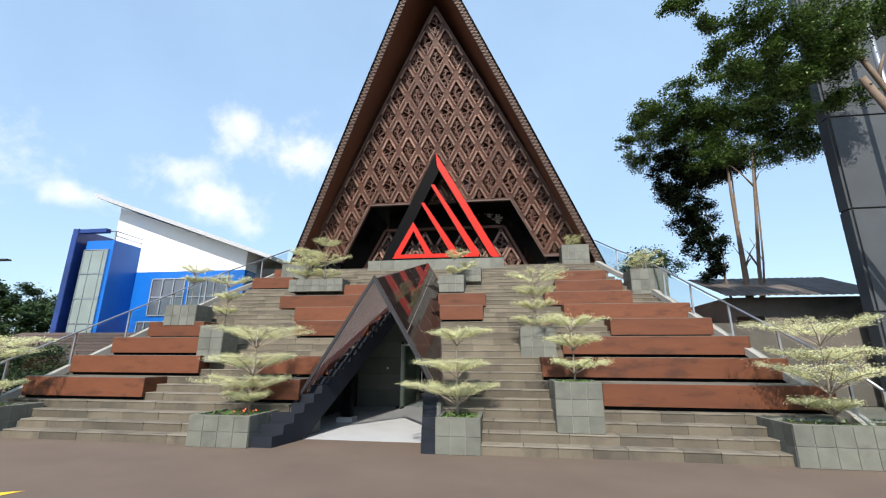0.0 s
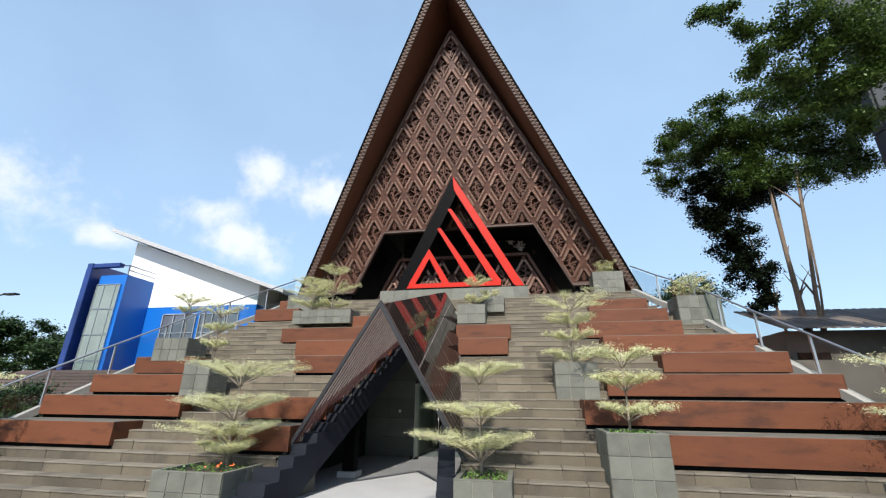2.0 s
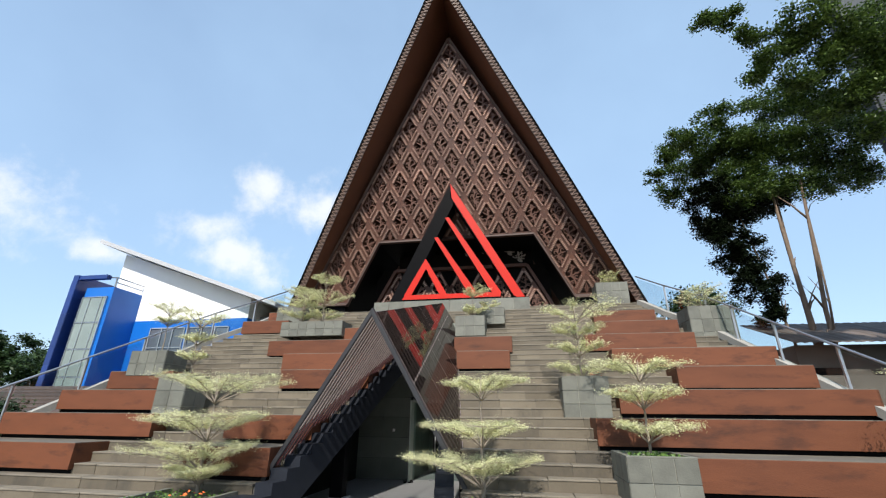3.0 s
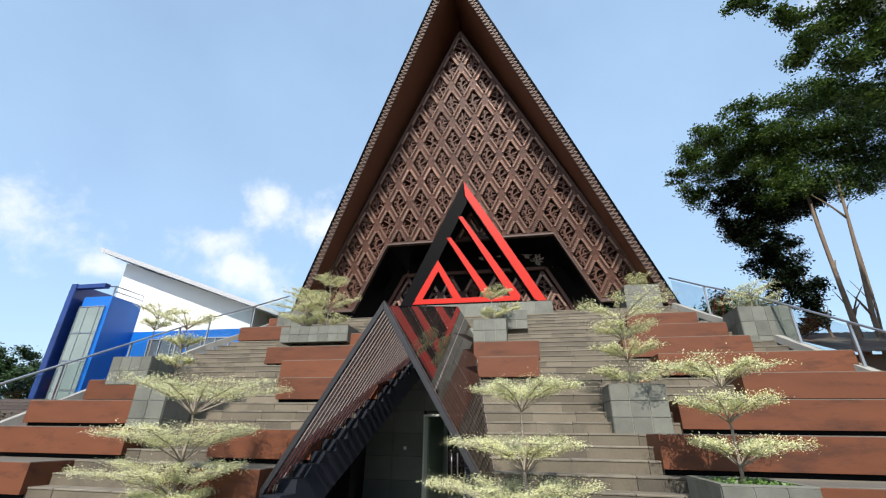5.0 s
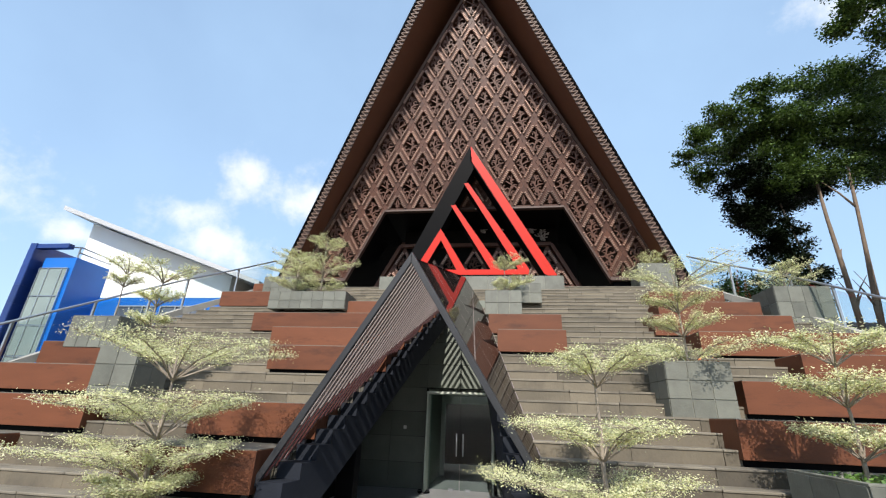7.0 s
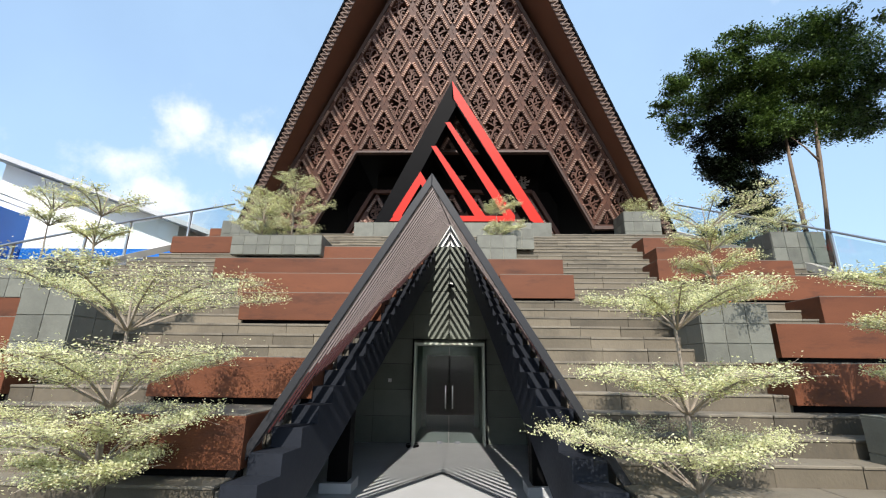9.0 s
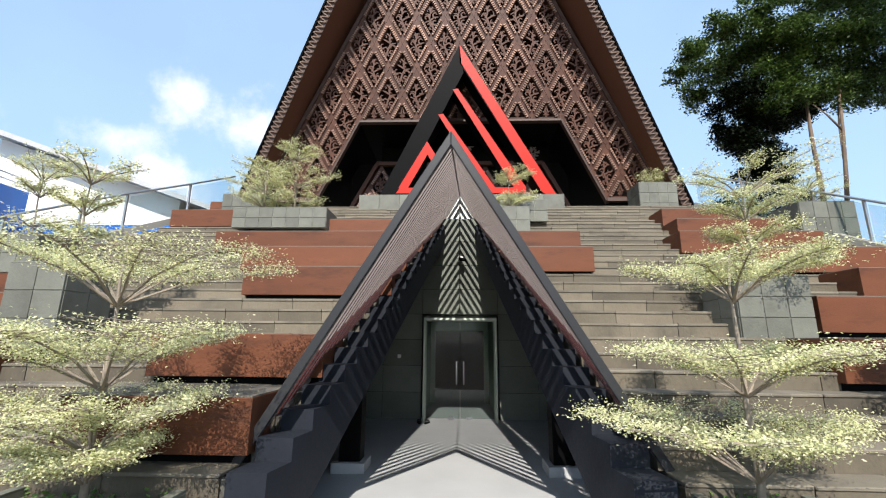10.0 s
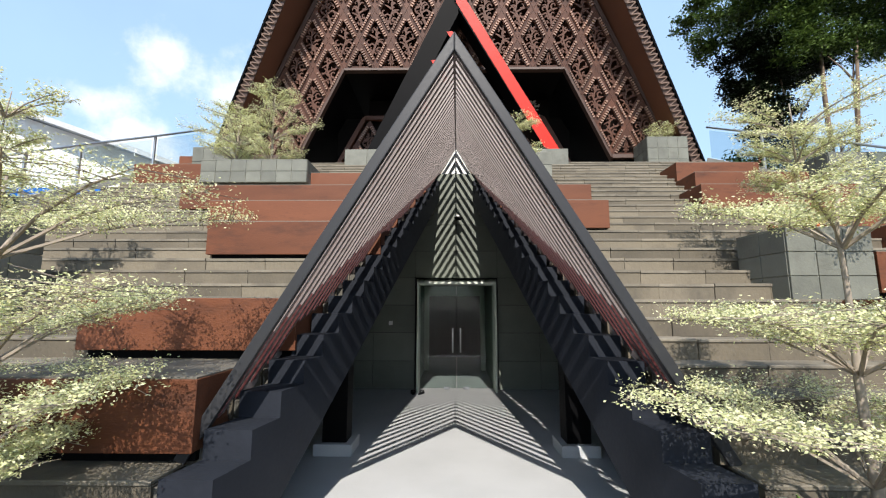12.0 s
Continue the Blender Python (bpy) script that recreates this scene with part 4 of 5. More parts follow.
for j in range(14):
    zc = TOPC - DP * j
    for i in range(j + 1):
        x = (i - j / 2) * DW
        ax = abs(x)
        if j == 10 and ax < 3.2:
            data = HALF
        elif j == 11 and ax < 4.3 or j == 12 and ax < 4.8 or j == 13 and ax < 5.3:
            continue
        elif j == 13:
            data = HALF
        else:
            data = FULL[rl.randrange(5)]
        lattice_panel(LATTICE, x, zc, lat_y(zc), data, LATTICE_TILT, Vector((0, 19.5, TOP_Z)))
# frame of the opening and edge strips
bm = bmesh.new()
zo, zb = TOPC - DP * 10 - 0.02, TOPC - DP * 13 - 0.05
sl = DP / (DW / 2)
xt = 3.43
xb = xt + (zo - zb) / sl
gp = lambda x, z, dy=0.0: Vector((x, lat_y(z) + dy, z)) - GO
bm_beam(bm, gp(-xt, zo, -0.03), gp(xt, zo, -0.03), 0.2, 0.07)
for s in (-1, 1):
    bm_beam(bm, gp(s * xt, zo, -0.05), gp(s * xb, zb, -0.05), 0.07, 0.2, (0, 1, 0))
    bm_beam(bm, gp(s * xb, zb, -0.05), gp(s * 6.95, zb, -0.05), 0.3, 0.12)
    bm_beam(bm, gp(0, TOPC + DP, -0.05), gp(s * 6.9, zb, -0.05), 0.12, 0.2, (0, 1, 0))
part("opening_frame", bm, M_TRIMDARK, LATTICE)
# reveal of the opening; the shade of its depth is painted black
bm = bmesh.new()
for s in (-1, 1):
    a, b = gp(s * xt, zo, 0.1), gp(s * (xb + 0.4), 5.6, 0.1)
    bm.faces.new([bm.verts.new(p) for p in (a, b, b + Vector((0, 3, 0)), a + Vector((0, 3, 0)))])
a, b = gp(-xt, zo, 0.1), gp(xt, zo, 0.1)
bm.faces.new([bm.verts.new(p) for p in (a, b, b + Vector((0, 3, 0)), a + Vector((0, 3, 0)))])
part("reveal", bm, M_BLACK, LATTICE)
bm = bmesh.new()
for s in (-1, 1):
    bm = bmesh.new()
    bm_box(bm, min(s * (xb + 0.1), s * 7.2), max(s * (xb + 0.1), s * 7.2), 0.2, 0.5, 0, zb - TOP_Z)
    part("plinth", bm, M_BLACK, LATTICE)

# inner porch lattice
INNER = thing("inner_lattice", 0, 21.0, TOP_Z, "inner porch screen of carved brown diamond panels", "lattice screen")
io = Vector((0, 21.0, TOP_Z))
for j, z in enumerate((7.35, 6.47)):
    for i in range(-5, 6):
        x = (i + (0.5 if j else 0)) * DW
        if abs(x) > 3.4 + 0.55 * j:
            continue
        lattice_panel(INNER, x, z, 21.0, FULL[(i + 2 * j) % 5], 0, io)
# added near-black boards that stand for the shade behind the inner lattice
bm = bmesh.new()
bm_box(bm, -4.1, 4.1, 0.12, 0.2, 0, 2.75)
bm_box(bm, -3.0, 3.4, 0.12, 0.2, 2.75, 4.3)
part("shade_backing", bm, M_VOID, INNER)
# carvings lit from behind; that backlight is put into their pale colour
pale = diamond_meshes(False, 21)[2]
pale.materials[0] = M_PALE
for x, z in ((0.35, 9.15), (1.1, 9.25), (1.75, 9.3), (2.35, 9.1), (2.8, 8.75)):
    o = new("pale_carving", pale)
    o.parent = INNER
    o.matrix_basis = Matrix.Translation(Vector((x, 21.1, z)) - io) @ Matrix.Diagonal((0.95, 1, 0.6, 1))
bm = bmesh.new()
bm_beam(bm, Vector((-3.1, 20.9, 8.25)) - io, Vector((3.1, 20.9, 8.25)) - io, 0.2, 0.14)
for s in (-1, 1):
    bm_beam(bm, Vector((s * 3.1, 20.9, 8.25)) - io, Vector((s * 4.4, 20.9, 5.75)) - io, 0.14, 0.2, (0, 1, 0))
part("frame", bm, M_LATTICE, INNER)

# ---- red and black triangle sculpture on the stage ----
RY = 18.0
SIGN = thing("red_triangle_sign", 0, RY, 5.9, "red-edged black steel triangle of slanted fins", "sign")
so = Vector((0, RY, 5.9))


def tri_plate(pts, depth, name, material, y_off=0.0, parent=None, label=""):
    bm = bmesh.new()
    n = len(pts)
    f = [bm.verts.new(Vector((p[0], RY + y_off, p[1])) - so) for p in pts]
    b = [bm.verts.new(Vector((p[0], RY + y_off + depth, p[1])) - so) for p in pts]
    bm.faces.new(f)
    bm.faces.new(b[::-1])
    for i in range(n):
        bm.faces.new((f[i], b[i], b[(i + 1) % n], f[(i + 1) % n]))
    return part(name, bm, material, parent or SIGN, label)


# legs: the left one black and broad, the right one red-faced
left_leg = tri_plate([(-0.02, 11.1), (-2.42, 5.95), (-1.82, 5.95), (0.12, 10.1)], 0.7, "left_leg", M_BLACK)
leg = tri_plate([(0.0, 11.1), (0.0, 10.45), (2.5, 5.95), (3.02, 5.72)], 0.7, "right_leg", M_BLACK)
tri_plate([(0.0, 11.12), (0.06, 10.42), (2.45, 6.05), (3.02, 5.7)], 0.012, "red_face", M_RED, -0.014, leg, "bright red painted face")
for nm, top, bot, w in (("fin", (-0.22, 9.5), (1.62, 6.2), 0.36), ("fin", (-0.67, 8.62), (0.72, 6.2), 0.34)):
    f = tri_plate([top, (bot[0] - w * 0.0, bot[1]), (bot[0] + w, bot[1]), (top[0] + 0.16, top[1] + 0.02)], 0.6, nm, M_BLACK)
    tri_plate([top, (bot[0], bot[1]), (bot[0] + w, bot[1]), (top[0] + 0.16, top[1] + 0.02)], 0.012, "red_face", M_RED, -0.014, f, "bright red painted face")
small = tri_plate([(-1.0, 7.72), (-1.82, 6.2), (-1.55, 6.2), (-0.98, 7.3)], 0.5, "small_left_fin", M_BLACK)
tri_plate([(-1.0, 7.72), (-1.84, 6.2), (-1.55, 6.2), (-0.98, 7.28)], 0.012, "red_face", M_RED, -0.014, small, "bright red painted face")
small2 = tri_plate([(-1.0, 7.72), (-0.98, 7.28), (-0.42, 6.2), (-0.12, 6.2)], 0.5, "small_right_fin", M_BLACK)
tri_plate([(-1.0, 7.72), (-0.98, 7.28), (-0.42, 6.2), (-0.12, 6.2)], 0.012, "red_face", M_RED, -0.014, small2, "bright red painted face")
bar = tri_plate([(-1.84, 6.2), (-1.9, 5.98), (1.9, 5.98), (1.98, 6.2)], 0.5, "bottom_bar", M_BLACK)
tri_plate([(-1.8, 6.2), (-1.92, 6.02), (1.95, 6.02), (1.98, 6.2)], 0.012, "red_face", M_RED, -0.018, bar, "bright red painted face")
tri_plate([(-2.5, 5.97), (-2.5, 5.865), (3.0, 5.865), (3.0, 5.97)], 0.9, "base", M_BLACK, -0.05)

# ---- balustrades ----
def balustrade(side):
    r = thing("balustrade", side * 8.5, 9.0, 0, "sloping glass balustrade with steel posts and rail along the stairs", "railing", "stair balustrades")
    o = Vector((side * 8.5, 9.0, 0))
    path = [(9.25, 8.6), (9.25, 9.3), (8.95, 10.6), (8.66, 11.9), (8.36, 13.2), (8.1, 14.4), (7.9, 15.3), (7.3, 16.6), (6.85, 17.9)]
    pts = [Vector((side * x, y, nose_z(y))) - o for x, y in path]
    rail = bmesh.new()
    bm_tube(rail, [p + Vector((0, 0, 0.98)) for p in pts], [0.026] * len(pts), 8)
    part("handrail", rail, M_STEEL, r, smooth=True)
    for a, b in zip(pts, pts[1:]):
        kb = bmesh.new()
        bm_beam(kb, a + Vector((0, 0, 0.02)), b + Vector((0, 0, 0.02)), 0.22, 0.16)
        part("kerb", kb, M_KERB, r, "pale stone kerb")
    for i, (a, b) in enumerate(zip(pts, pts[1:])):
        bm = bmesh.new()
        bm_beam(bm, a - Vector((0, 0, 0.05)), a + Vector((0, 0, 0.96)), 0.045, 0.045, (0, 1, 0))
        part("post", bm, M_STEEL, r)
        bm = bmesh.new()
        u = Vector((0, 0, 1))
        aa, bb = a.lerp(b, 0.05), a.lerp(b, 0.95)
        bm_hull8(bm, [aa + u * 0.14 + Vector((-0.005, 0, 0)), aa + u * 0.14 + Vector((0.005, 0, 0)), bb + u * 0.14 + Vector((0.005, 0, 0)), bb + u * 0.14 + Vector((-0.005, 0, 0)),
                      aa + u * 0.9 + Vector((-0.005, 0, 0)), aa + u * 0.9 + Vector((0.005, 0, 0)), bb + u * 0.9 + Vector((0.005, 0, 0)), bb + u * 0.9 + Vector((-0.005, 0, 0))])
        g = part("glass_pane", bm, G_CLEAR, r, "clear glass pane")
        g.visible_shadow = False
    return r


balustrade(-1)
balustrade(1)

# ---- blue and white building ----
BY = 25.0
BLD = thing("blue_white_building", -19, BY, 0, "white building with blue base, lean-to roof and glazed blue tower", "building")
bo = Vector((-19, BY, 0))
BLD.matrix_basis = pose(-22.5, 28.7, -0.27) @ Matrix.Scale(1.16, 4)
bm = bmesh.new()
f = [(-23.6, 7.2), (-13.5, 7.2), (-13.5, 8.45), (-23.6, 11.9)]
va = [bm.verts.new(Vector((x, BY, z)) - bo) for x, z in f]
vb = [bm.verts.new(Vector((x, BY + 9, z)) - bo) for x, z in f]
bm.faces.new(va)
bm.faces.new(vb[::-1])
for i in range(4):
    bm.faces.new((va[i], vb[i], vb[(i + 1) % 4], va[(i + 1) % 4]))
part("wall", bm, M_WHITE, BLD, "white painted upper wall")
bm = bmesh.new()
bm_box(bm, -4.6, 5.5, -0.03, 9, 0, 7.2)
part("blue_wall", bm, M_BLUE, BLD, "blue painted lower wall")
bm = bmesh.new()
bm_hull8(bm, [Vector(p) - bo for p in ((-24.9, BY - 1.0, 12.45), (-11.2, BY - 1.0, 7.62), (-11.2, BY + 10, 7.62), (-24.9, BY + 10, 12.45),
                                       (-24.9, BY - 1.0, 12.72), (-11.2, BY - 1.0, 7.85), (-11.2, BY + 10, 7.85), (-24.9, BY + 10, 12.72))])
part("roof", bm, M_ROOFGREY, BLD, "thin grey metal lean-to roof")
bm = bmesh.new()
bm_box(bm, 5.5, 7.6, 1.2, 9, 0, 7.5)
part("return_wall", bm, M_SOFFIT, BLD, "grey shaded return wall")


def bld_window(x0, x1, z0, z1, nx, nz):
    bm = bmesh.new()
    for i in range(nx + 1):
        x = x0 + (x1 - x0) * i / nx
        bm_box(bm, x - 0.03 + 19, x + 0.03 + 19, -0.12, 0.02, z0, z1)
    for j in range(nz + 1):
        z = z0 + (z1 - z0) * j / nz
        bm_box(bm, x0 + 19 + 0.05, x1 + 19 - 0.05, -0.11, 0.02, z - 0.03, z + 0.03)
    w = part("window", bm, M_FRAMEGREY, BLD, "grey-framed window")
    for i in range(nx):
        for j in range(nz):
            bm = bmesh.new()
            gx, gz = (x1 - x0) / nx, (z1 - z0) / nz
            bm_box(bm, x0 + 19 + gx * i + 0.05, x0 + 19 + gx * (i + 1) - 0.05, -0.06, -0.04, z0 + gz * j + 0.05, z0 + gz * (j + 1) - 0.05)
            part("pane", bm, M_PANE, w)


M_TPANE = mat("pale_tower_pane", (0.2, 0.24, 0.22), 0.2, var=0.4, scale=0.5, bump=0, coat=0.4)
M_FRAMEGREY = mat("grey_frame", (0.3, 0.32, 0.35), 0.5, var=0.1)
M_PANE = mat("reflective_pane", (0.10, 0.11, 0.13), 0.12, var=0.3, scale=0.6, bump=0, coat=0.5)
bld_window(-20.0, -17.6, 4.3, 6.7, 3, 2)
bld_window(-17.3, -14.6, 4.3, 6.7, 3, 2)
bld_window(-20.6, -19.0, 2.2, 3.9, 3, 1)
# glazed tower
TW = thing("lift_tower", -26.3, 26.2, 0, "bright blue tower with a glazed front and navy tiled fin", "tower")
bm = bmesh.new()
bm_box(bm, -1.3, 1.0, 0.15, 3.6, 0, 10.05)
part("shaft", bm, M_BLUE, TW, "blue metal cladding")
bm = bmesh.new()
bm_box(bm, -2.2, -1.75, -0.3, 3.1, 0, 10.9)
fin_part = part("fin", bm, M_NAVY, TW, "navy fin")
for j in range(9):
    piece("tile", -1.975, -0.31, 0.6 + 1.16 * j, 0.44, 0.02, 1.14, M_NAVY, fin_part, 0.004)
    piece("tile", -1.74, 1.4, 0.6 + 1.16 * j, 0.02, 3.38, 1.14, M_NAVY, fin_part, 0.004)
bm = bmesh.new()
bm_box(bm, -1.75, 0.55, -0.25, 0.12, 10.58, 10.86)
part("top_beam", bm, M_NAVY, TW)
bm = bmesh.new()
for a, b in (((0.95, 0.2, 10.05), (0.95, 0.2, 10.75)), ((0.95, 3.5, 10.05), (0.95, 3.5, 10.75)), ((0.5, 0.2, 10.75), (0.95, 0.2, 10.75)), ((0.95, 0.2, 10.75), (0.95, 3.5, 10.75)), ((0.95, 0.2, 10.4), (0.95, 3.5, 10.4))):
    bm_beam(bm, a, b, 0.07, 0.07, (0, 1, 0) if a[2] != b[2] else (0, 0, 1))
part("roof_rail", bm, M_STEEL, TW, "slim steel rail frame")
bm = bmesh.new()
for x in (-1.26, -0.6, 0.35, 0.72):
    bm_box(bm, x - 0.025, x + 0.025, 0.02, 0.14, 0.2, 9.35)
for j in range(6):
    bm_box(bm, -1.26, 0.72, 0.03, 0.12, 0.3 + j * 1.8, 0.36 + j * 1.8)
part("mullions", bm, M_STEEL, TW)
for j in range(5):
    for xa, xb2 in ((-1.23, -0.63), (-0.57, 0.32), (0.38, 0.69)):
        bm = bmesh.new()
        bm_box(bm, xa, xb2, 0.06, 0.075, 0.38 + j * 1.8, 2.08 + j * 1.8)
        part("pane", bm, M_TPANE, TW, "pale reflective pane")

# ---- old house and tall clad wall beside the stairs ----
HS = thing("old_house", 16.5, 22, 0, "old concrete house with rusty corrugated tin roof", "house")
bm = bmesh.new()
bm_box(bm, -2.9, 3.0, 0, 6, 0, 4.6)
part("wall", bm, M_HOUSE, HS, "stained grey concrete wall")
for i in range(6):
    bm = bmesh.new()
    x0 = -3.3 + i * 1.12
    for q in range(7):
        xa, xb2 = x0 + q * 0.16, x0 + (q + 1) * 0.16
        za, zb2 = 0.03 * (q % 2), 0.03 * ((q + 1) % 2)
        bm_hull8(bm, [(xa, -0.9, 4.55 + za), (xb2, -0.9, 4.55 + zb2), (xb2, 3.0, 6.0 + zb2), (xa, 3.0, 6.0 + za),
                      (xa, -0.9, 4.58 + za), (xb2, -0.9, 4.58 + zb2), (xb2, 3.0, 6.03 + zb2), (xa, 3.0, 6.03 + za)])
    bmesh.ops.remove_doubles(bm, verts=bm.verts, dist=0.002)
    part("roof_sheet", bm, M_TIN, HS)
bm = bmesh.new()
bm_box(bm, -2.6, -1.4, -0.03, 0.1, 2.6, 3.7)
part("window", bm, M_VOID, HS, "unglazed window opening, its shade drawn as a near-black panel")
bm = bmesh.new()
bm_box(bm, 9.6, 30, 19.5, 19.7, 0, 3.2)
solid("wall_boundary", bm, M_HOUSE, "stained concrete boundary wall", "wall", "structure")
CL = thing("clad_tower", 19.5, 18.5, 0, "tall dark grey metal-clad wall with horizontal joints", "tower")
CL.matrix_basis = pose(19.5, 18.5, -0.9) @ Matrix.Scale(1.55, 4)
bm = bmesh.new()
bm_box(bm, -1.5, 2.58, 0.03, 0.38, 0, 14)
part("core", bm, M_CORE, CL)
for j in range(5):
    piece("cladding_panel", 0.55, 0.0, 0.2 + 2.7 * j + 1.3, 4.1, 0.06, 2.66, M_CLAD, CL, 0.01)
    piece("cladding_panel", -1.52, 0.21, 0.2 + 2.7 * j + 1.3, 0.06, 0.34, 2.66, M_CLAD, CL, 0.01)
POLE = thing("lamp_pole", 18.55, 17.3, 0, "slim pale steel pole before the dark wall", "pole")
bm = bmesh.new()
bm_tube(bm, [(0, 0, 0), (0, 0, 9), (0, 0, 18)], [0.13, 0.11, 0.09], 10)
part("shaft", bm, M_STEEL, POLE, smooth=True)
LAMP = thing("street_lamp", -25.6, 20, 0, "grey street lamp with a flat head", "lamp")
bm = bmesh.new()
bm_tube(bm, [(-1.6, 0, 0), (-1.6, 0, 6.6), (-1.3, 0, 7.0), (-0.3, 0, 7.1)], [0.09, 0.06, 0.05, 0.04], 8)
part("pole", bm, M_METAL, LAMP, smooth=True)
bm = bmesh.new()
bm_box(bm, -0.4, 0.45, -0.15, 0.15, 7.03, 7.13)
part("head", bm, M_METAL, LAMP, bevel=0.03)


# ---- trees ----
def big_tree(x, y, z, stems, crown, seed, leaves, size, label, material=M_LEAF, dark=None):
    """stems: (base dx, dy, top dx, dy, top z, radius); crown: clumps (dx, dy, z, rx, rz, weight)."""
    rg = random.Random(seed)
    t = thing("tree", x, y, z, label, "tree")
    for bx, by, tx, ty, tz, r in stems:
        bm = bmesh.new()
        n = 6
        pts = [Vector((bx, by, -0.1)).lerp(Vector((tx, ty, tz)), i / n) + Vector((rg.uniform(-0.1, 0.1), rg.uniform(-0.1, 0.1), 0)) * (i > 0) for i in range(n + 1)]
        bm_tube(bm, pts, [r * (1 - 0.65 * i / n) for i in range(n + 1)], 8)
        for q in range(3):
            i = rg.randrange(2, n)
            p = pts[i]
            e = p + Vector((rg.uniform(-0.9, 0.9), rg.uniform(-0.6, 0.6), rg.uniform(0.6, 1.5)))
            bm_tube(bm, [p, p.lerp(e, 0.5) + Vector((0, 0, 0.1)), e], [r * 0.4, r * 0.28, r * 0.12], 6)
        part("trunk", bm, M_BARK, t, smooth=True)

    def fill(clumps, count, mt, name):
        lv = bmesh.new()
        tot = sum(c[5] for c in clumps)
        for dx, dy, cz, rx, rz, wt in clumps:
            subs = []
            for _ in range(max(8, int(17 * wt))):
                u = Vector((rg.gauss(0, 1), rg.gauss(0, 1), rg.gauss(0, 1))).normalized() * (rg.random() ** 0.45)
                subs.append(Vector((dx + u.x * rx, dy + u.y * rx * 0.8, cz + u.z * rz)))
            m = int(count * wt / tot)
            for _ in range(m):
                s = subs[rg.randrange(len(subs))]
                sp = 0.08 * rx + 0.09
                c = s + Vector((rg.gauss(0, sp), rg.gauss(0, sp), rg.gauss(-0.06, sp * 0.75)))
                leaf(lv, c, rg, size, size * 0.5, 0.1)
        me = mesh_of(name, lv, mt, recalc=False)
        o = new(name, me)
        o.parent = t
        tagged(o, kind="stuff")
    fill(crown, leaves, material, "crown")
    # vines under the crown, their leaves coloured as if in deep shade
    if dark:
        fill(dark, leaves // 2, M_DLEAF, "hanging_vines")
    return t


big_tree(15.3, 23.5, 0, ((0, 0, 0.1, 0, 12.5, 0.16), (0.4, 0.1, 1.3, -0.4, 12.8, 0.14), (0.2, 0.2, 0.6, 0.6, 13.2, 0.09), (0.0, 0.2, -1.5, 0.2, 11.8, 0.09), (0.5, 0.2, 1.9, 0.2, 13.5, 0.07)),
         ((-4.7, 1.3, 14.7, 0.6, 0.4, 0.5), (-3.3, 1.3, 16.1, 1.15, 0.7, 1.5), (-3.5, -1.5, 15.2, 1.15, 0.65, 1.4), (-2.2, -1.4, 16.1, 1.0, 0.65, 1.2), (-2.8, 1.0, 14.8, 1.4, 0.8, 2.3), (-1.2, 0.7, 15.3, 1.7, 1.0, 3.2),
          (-4.0, 0.4, 13.0, 1.1, 0.55, 1.3), (-1.0, -0.7, 15.4, 1.4, 0.9, 2.0), (-0.6, 0.2, 13.7, 1.7, 0.9, 3.0), (1.7, 0.2, 17.8, 1.6, 1.0, 2.7), (0.8, 0.2, 15.0, 1.8, 1.1, 3.4), (2.1, -1.2, 17.1, 1.4, 0.9, 2.0),
          (2.0, -0.3, 15.2, 1.8, 1.1, 3.5), (0.6, -0.4, 12.6, 1.4, 0.8, 1.8), (-1.2, -0.3, 12.4, 1.3, 0.7, 1.4), (2.3, 0.0, 12.7, 1.2, 0.6, 1.0), (3.3, 0.6, 14.2, 1.6, 0.9, 2.6), (5.6, 1.5, 18.0, 1.9, 1.2, 3.5), (5.1, 1.3, 13.8, 1.6, 0.9, 2.4), (5.4, 0.0, 15.6, 1.9, 1.2, 3.6)),
         41, 95000, 0.15, "tall multi-stemmed green tree with dark hanging creepers",
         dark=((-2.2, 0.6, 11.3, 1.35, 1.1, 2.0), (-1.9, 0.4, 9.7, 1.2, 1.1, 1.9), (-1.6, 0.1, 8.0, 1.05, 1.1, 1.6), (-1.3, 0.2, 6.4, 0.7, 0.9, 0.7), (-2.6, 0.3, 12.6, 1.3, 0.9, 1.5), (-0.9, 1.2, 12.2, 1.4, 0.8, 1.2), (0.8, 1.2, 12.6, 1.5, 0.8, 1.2)))
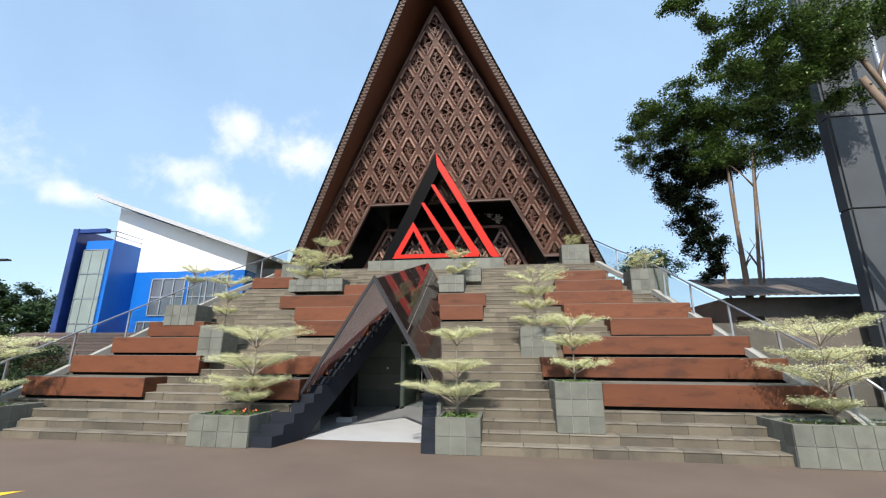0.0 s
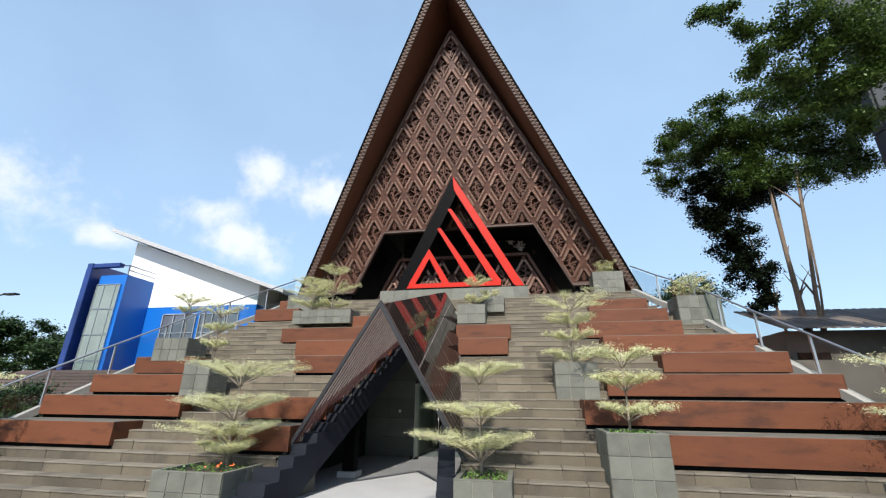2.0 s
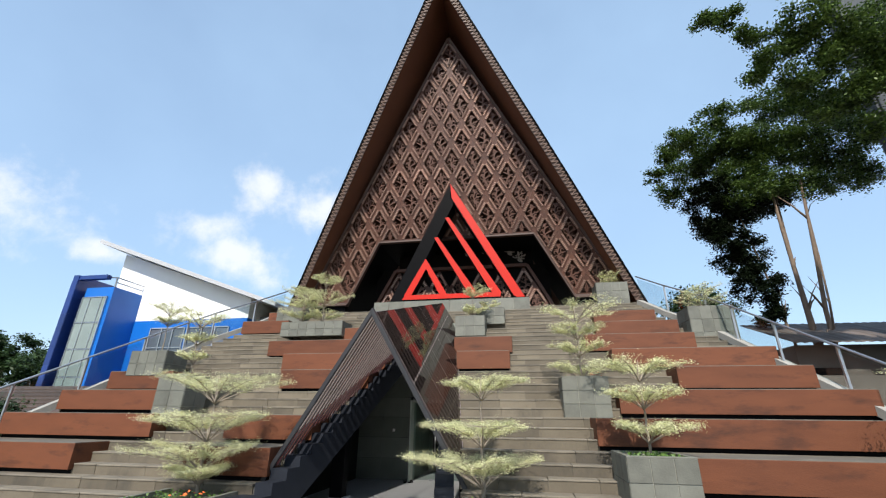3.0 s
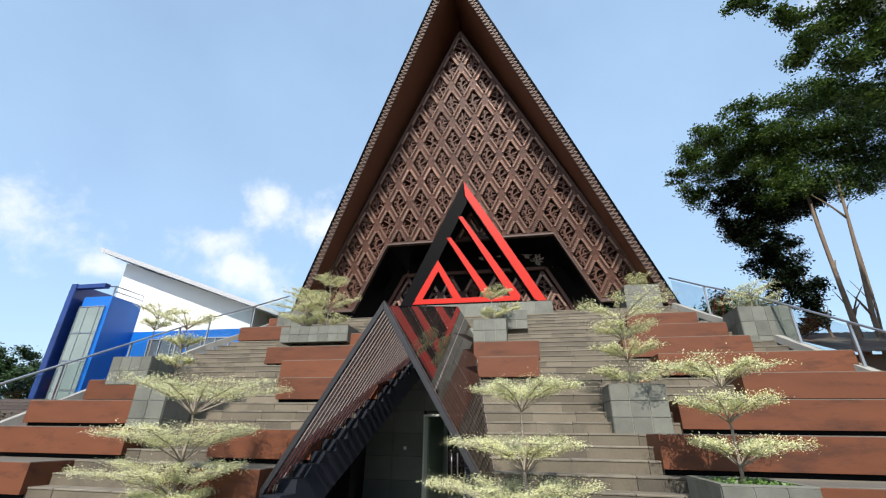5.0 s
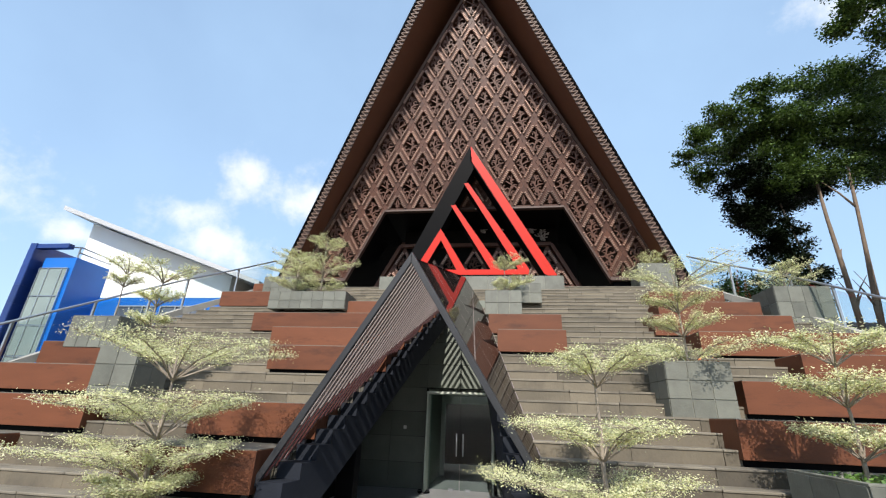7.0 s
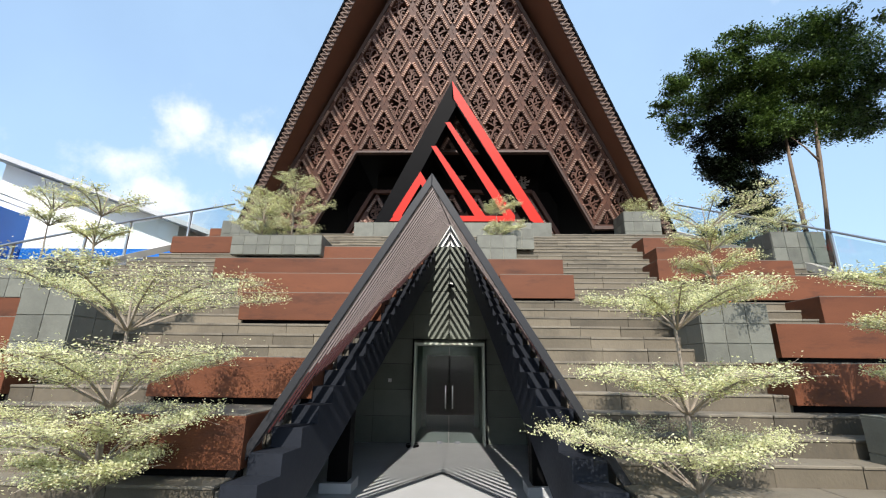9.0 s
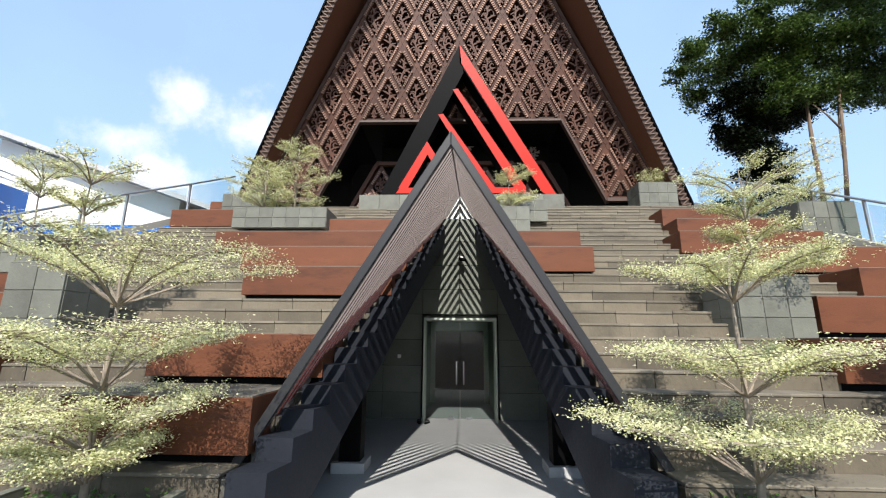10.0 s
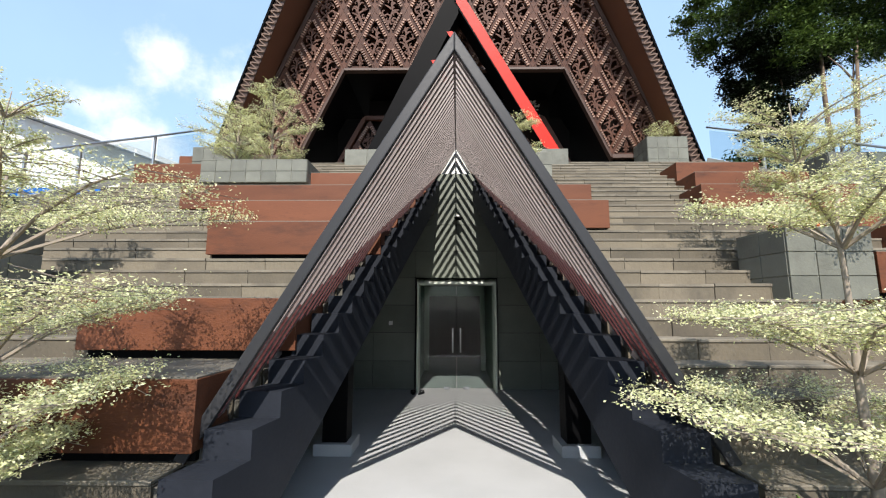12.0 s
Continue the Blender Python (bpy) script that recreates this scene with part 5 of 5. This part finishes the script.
big_tree(17.6, 15.0, 0, ((3.2, 0, -1.75, 0, 11.4, 0.3), (3.1, 0.1, -2.2, 0, 13.6, 0.2), (3.3, 0, 1.2, 0.1, 13.2, 0.2)),
         ((-7.8, -0.2, 15.1, 0.4, 0.2, 0.25), (-6.9, 0.3, 15.6, 0.55, 0.3, 0.4), (-6.3, 0.0, 14.4, 0.65, 0.4, 0.5), (-6.6, 0.1, 12.7, 0.5, 0.3, 0.3), (-5.9, -0.4, 13.2, 0.85, 0.5, 0.8), (-5.2, -0.7, 13.9, 1.0, 0.6, 1.0), (-5.1, -0.2, 12.2, 0.95, 0.55, 0.9),
          (-4.1, -0.5, 13.1, 1.1, 0.7, 1.4), (-3.9, 0.0, 11.6, 0.95, 0.55, 1.0), (-2.0, 0.7, 14.5, 1.4, 0.9, 2.0), (-2.7, 0.2, 12.3, 1.1, 0.6, 1.4), (-2.3, -0.4, 12.6, 1.0, 0.6, 1.1), (-2.2, 0.6, 11.1, 0.85, 0.4, 0.7), (-0.7, 0.4, 14.3, 1.2, 0.8, 1.4), (-3.6, 0.3, 10.5, 0.6, 0.35, 0.4), (-4.8, 0.6, 11.4, 0.6, 0.35, 0.4)),
         42, 50000, 0.12, "tall green tree with branches reaching over the stairs")
big_tree(9.9, 20.8, 0, ((0, 0, 0, 0, 5.6, 0.14),), ((0, 0, 6.0, 1.5, 0.7, 1.0),), 43, 5000, 0.14, "small round-headed green tree behind the rail", M_FLEAF)
big_tree(-43.5, 34, 0, ((0, 0, 0, 0, 5.5, 0.3),), ((0, 0, 6.8, 2.6, 2.0, 1.6), (2.6, 0.5, 5.2, 2.2, 1.8, 1.2), (-4.5, 0, 6.6, 3.6, 2.4, 2.0), (0.5, 0.3, 3.6, 3.5, 1.8, 1.8), (-9.5, 0.5, 5.5, 4.0, 2.4, 1.8)), 44, 36000, 0.3, "dense dark green roadside tree", M_FLEAF)
big_tree(-36, 34, 0, ((0, 0, 0, 0, 4.5, 0.25),), ((0, 0, 6.0, 4.5, 1.6, 1.0), (5, 0, 5, 3, 1.3, 0.8)), 45, 7000, 0.35, "distant dark green trees", M_FLEAF)

# ---- low neighbour with a brown tiled roof, beyond the left rail ----
NB = thing("low_house", -18.5, 17.0, -0.5, "low grey house with a dark brown tiled roof", "house")
bm = bmesh.new()
bm_box(bm, -4.5, 4.0, 0.4, 5, 0.45, 2.0)
part("wall", bm, M_HOUSE, NB)
for j in range(9):
    bm = bmesh.new()
    y0, z0 = 0.0 + 0.36 * j, 1.9 + 0.17 * j
    bm_hull8(bm, [(-4.9, y0, z0), (4.4, y0, z0), (4.4, y0 + 0.42, z0 + 0.16), (-4.9, y0 + 0.42, z0 + 0.16), (-4.9, y0, z0 + 0.05), (4.4, y0, z0 + 0.05), (4.4, y0 + 0.42, z0 + 0.2), (-4.9, y0 + 0.42, z0 + 0.2)])
    part("roof_course", bm, M_ROOFTILE, NB)
big_tree(-13.8, 13.5, 0, ((0, 0, 0, 0, 1.6, 0.1),), ((0, 0, 1.3, 1.5, 0.9, 1.0), (-2.4, 0.3, 1.2, 1.4, 0.8, 0.9), (-5.0, 0.6, 1.3, 1.6, 0.9, 1.0), (2.2, -0.5, 0.8, 1.0, 0.6, 0.6)), 47, 22000, 0.12, "dense low dark green shrub", M_FLEAF)

# ---- small things in the entrance ----
CC = thing("security_camera", 0.02, DOOR_Y - 0.02, 3.62, "small white and black security camera on the wall", "camera")
bm = bmesh.new()
bm_box(bm, -0.05, 0.05, 0.0, 0.03, -0.05, 0.05)
part("mount", bm, M_WHITE, CC, bevel=0.006)
bm = bmesh.new()
bm_tube(bm, [(0.0, 0.0, 0.0), (0.0, -0.09, -0.02)], [0.014, 0.014], 8)
part("arm", bm, M_WHITE, CC)
bm = bmesh.new()
bm_tube(bm, [(-0.03, -0.06, -0.03), (0.0, -0.12, -0.05), (0.07, -0.22, -0.08)], [0.04, 0.042, 0.038], 12)
part("housing", bm, M_BLACK, CC, smooth=True)
for k, (dx, rz) in enumerate(((-0.86, 8), (-0.7, -20))):
    SH = thing("sandal", dx, DOOR_Y - 0.42, 0.004, "black rubber sandal on the floor beside the door", "sandal", "sandals by the door", rz=rz)
    bm = bmesh.new()
    n = 14
    lo = [bm.verts.new((0.045 * math.sin(6.283 * i / n) * (1.1 if math.cos(6.283 * i / n) > 0 else 0.85), 0.125 * math.cos(6.283 * i / n), 0.0)) for i in range(n)]
    hi = [bm.verts.new((v.co.x, v.co.y, 0.022)) for v in lo]
    bm.faces.new(lo[::-1])
    bm.faces.new(hi)
    for i in range(n):
        bm.faces.new((lo[i], lo[(i + 1) % n], hi[(i + 1) % n], hi[i]))
    part("sole", bm, M_BLACK, SH)
    bm = bmesh.new()
    bm_tube(bm, [(-0.045, 0.03, 0.02), (-0.03, 0.045, 0.055), (0.03, 0.045, 0.055), (0.045, 0.03, 0.02)], [0.012] * 4, 6)
    part("strap", bm, M_BLACK, SH)
CUP = thing("plastic_cup", -1.73, 10.33, 1.255, "small clear plastic cup standing on the charcoal beam", "cup")
bm = bmesh.new()
bm_tube(bm, [(0, 0, 0.0), (0, 0, 0.006)], [0.026, 0.026], 14)
part("base", bm, M_FROST, CUP)
bm = bmesh.new()
for q in range(14):
    a0, a1 = 6.28319 * q / 14, 6.28319 * (q + 1) / 14
    bm.faces.new([bm.verts.new((r * math.cos(a), r * math.sin(a), z)) for a, r, z in ((a0, 0.027, 0.006), (a1, 0.027, 0.006), (a1, 0.036, 0.1), (a0, 0.036, 0.1))])
bmesh.ops.remove_doubles(bm, verts=bm.verts, dist=0.0005)
part("side", bm, G_CLEAR, CUP, "clear plastic side", smooth=True)
WRAP = thing("snack_wrapper", -1.98, 9.75, 0.906, "crumpled red and white snack wrapper on the beam", "wrapper")
bm = bmesh.new()
rw = random.Random(8)
bmesh.ops.create_grid(bm, x_segments=7, y_segments=4, size=0.07)
for v in bm.verts:
    v.co.y *= 0.5
    v.co.z = 0.004 + rw.uniform(0, 0.022)
part("foil", bm, M_FLOWER, WRAP)
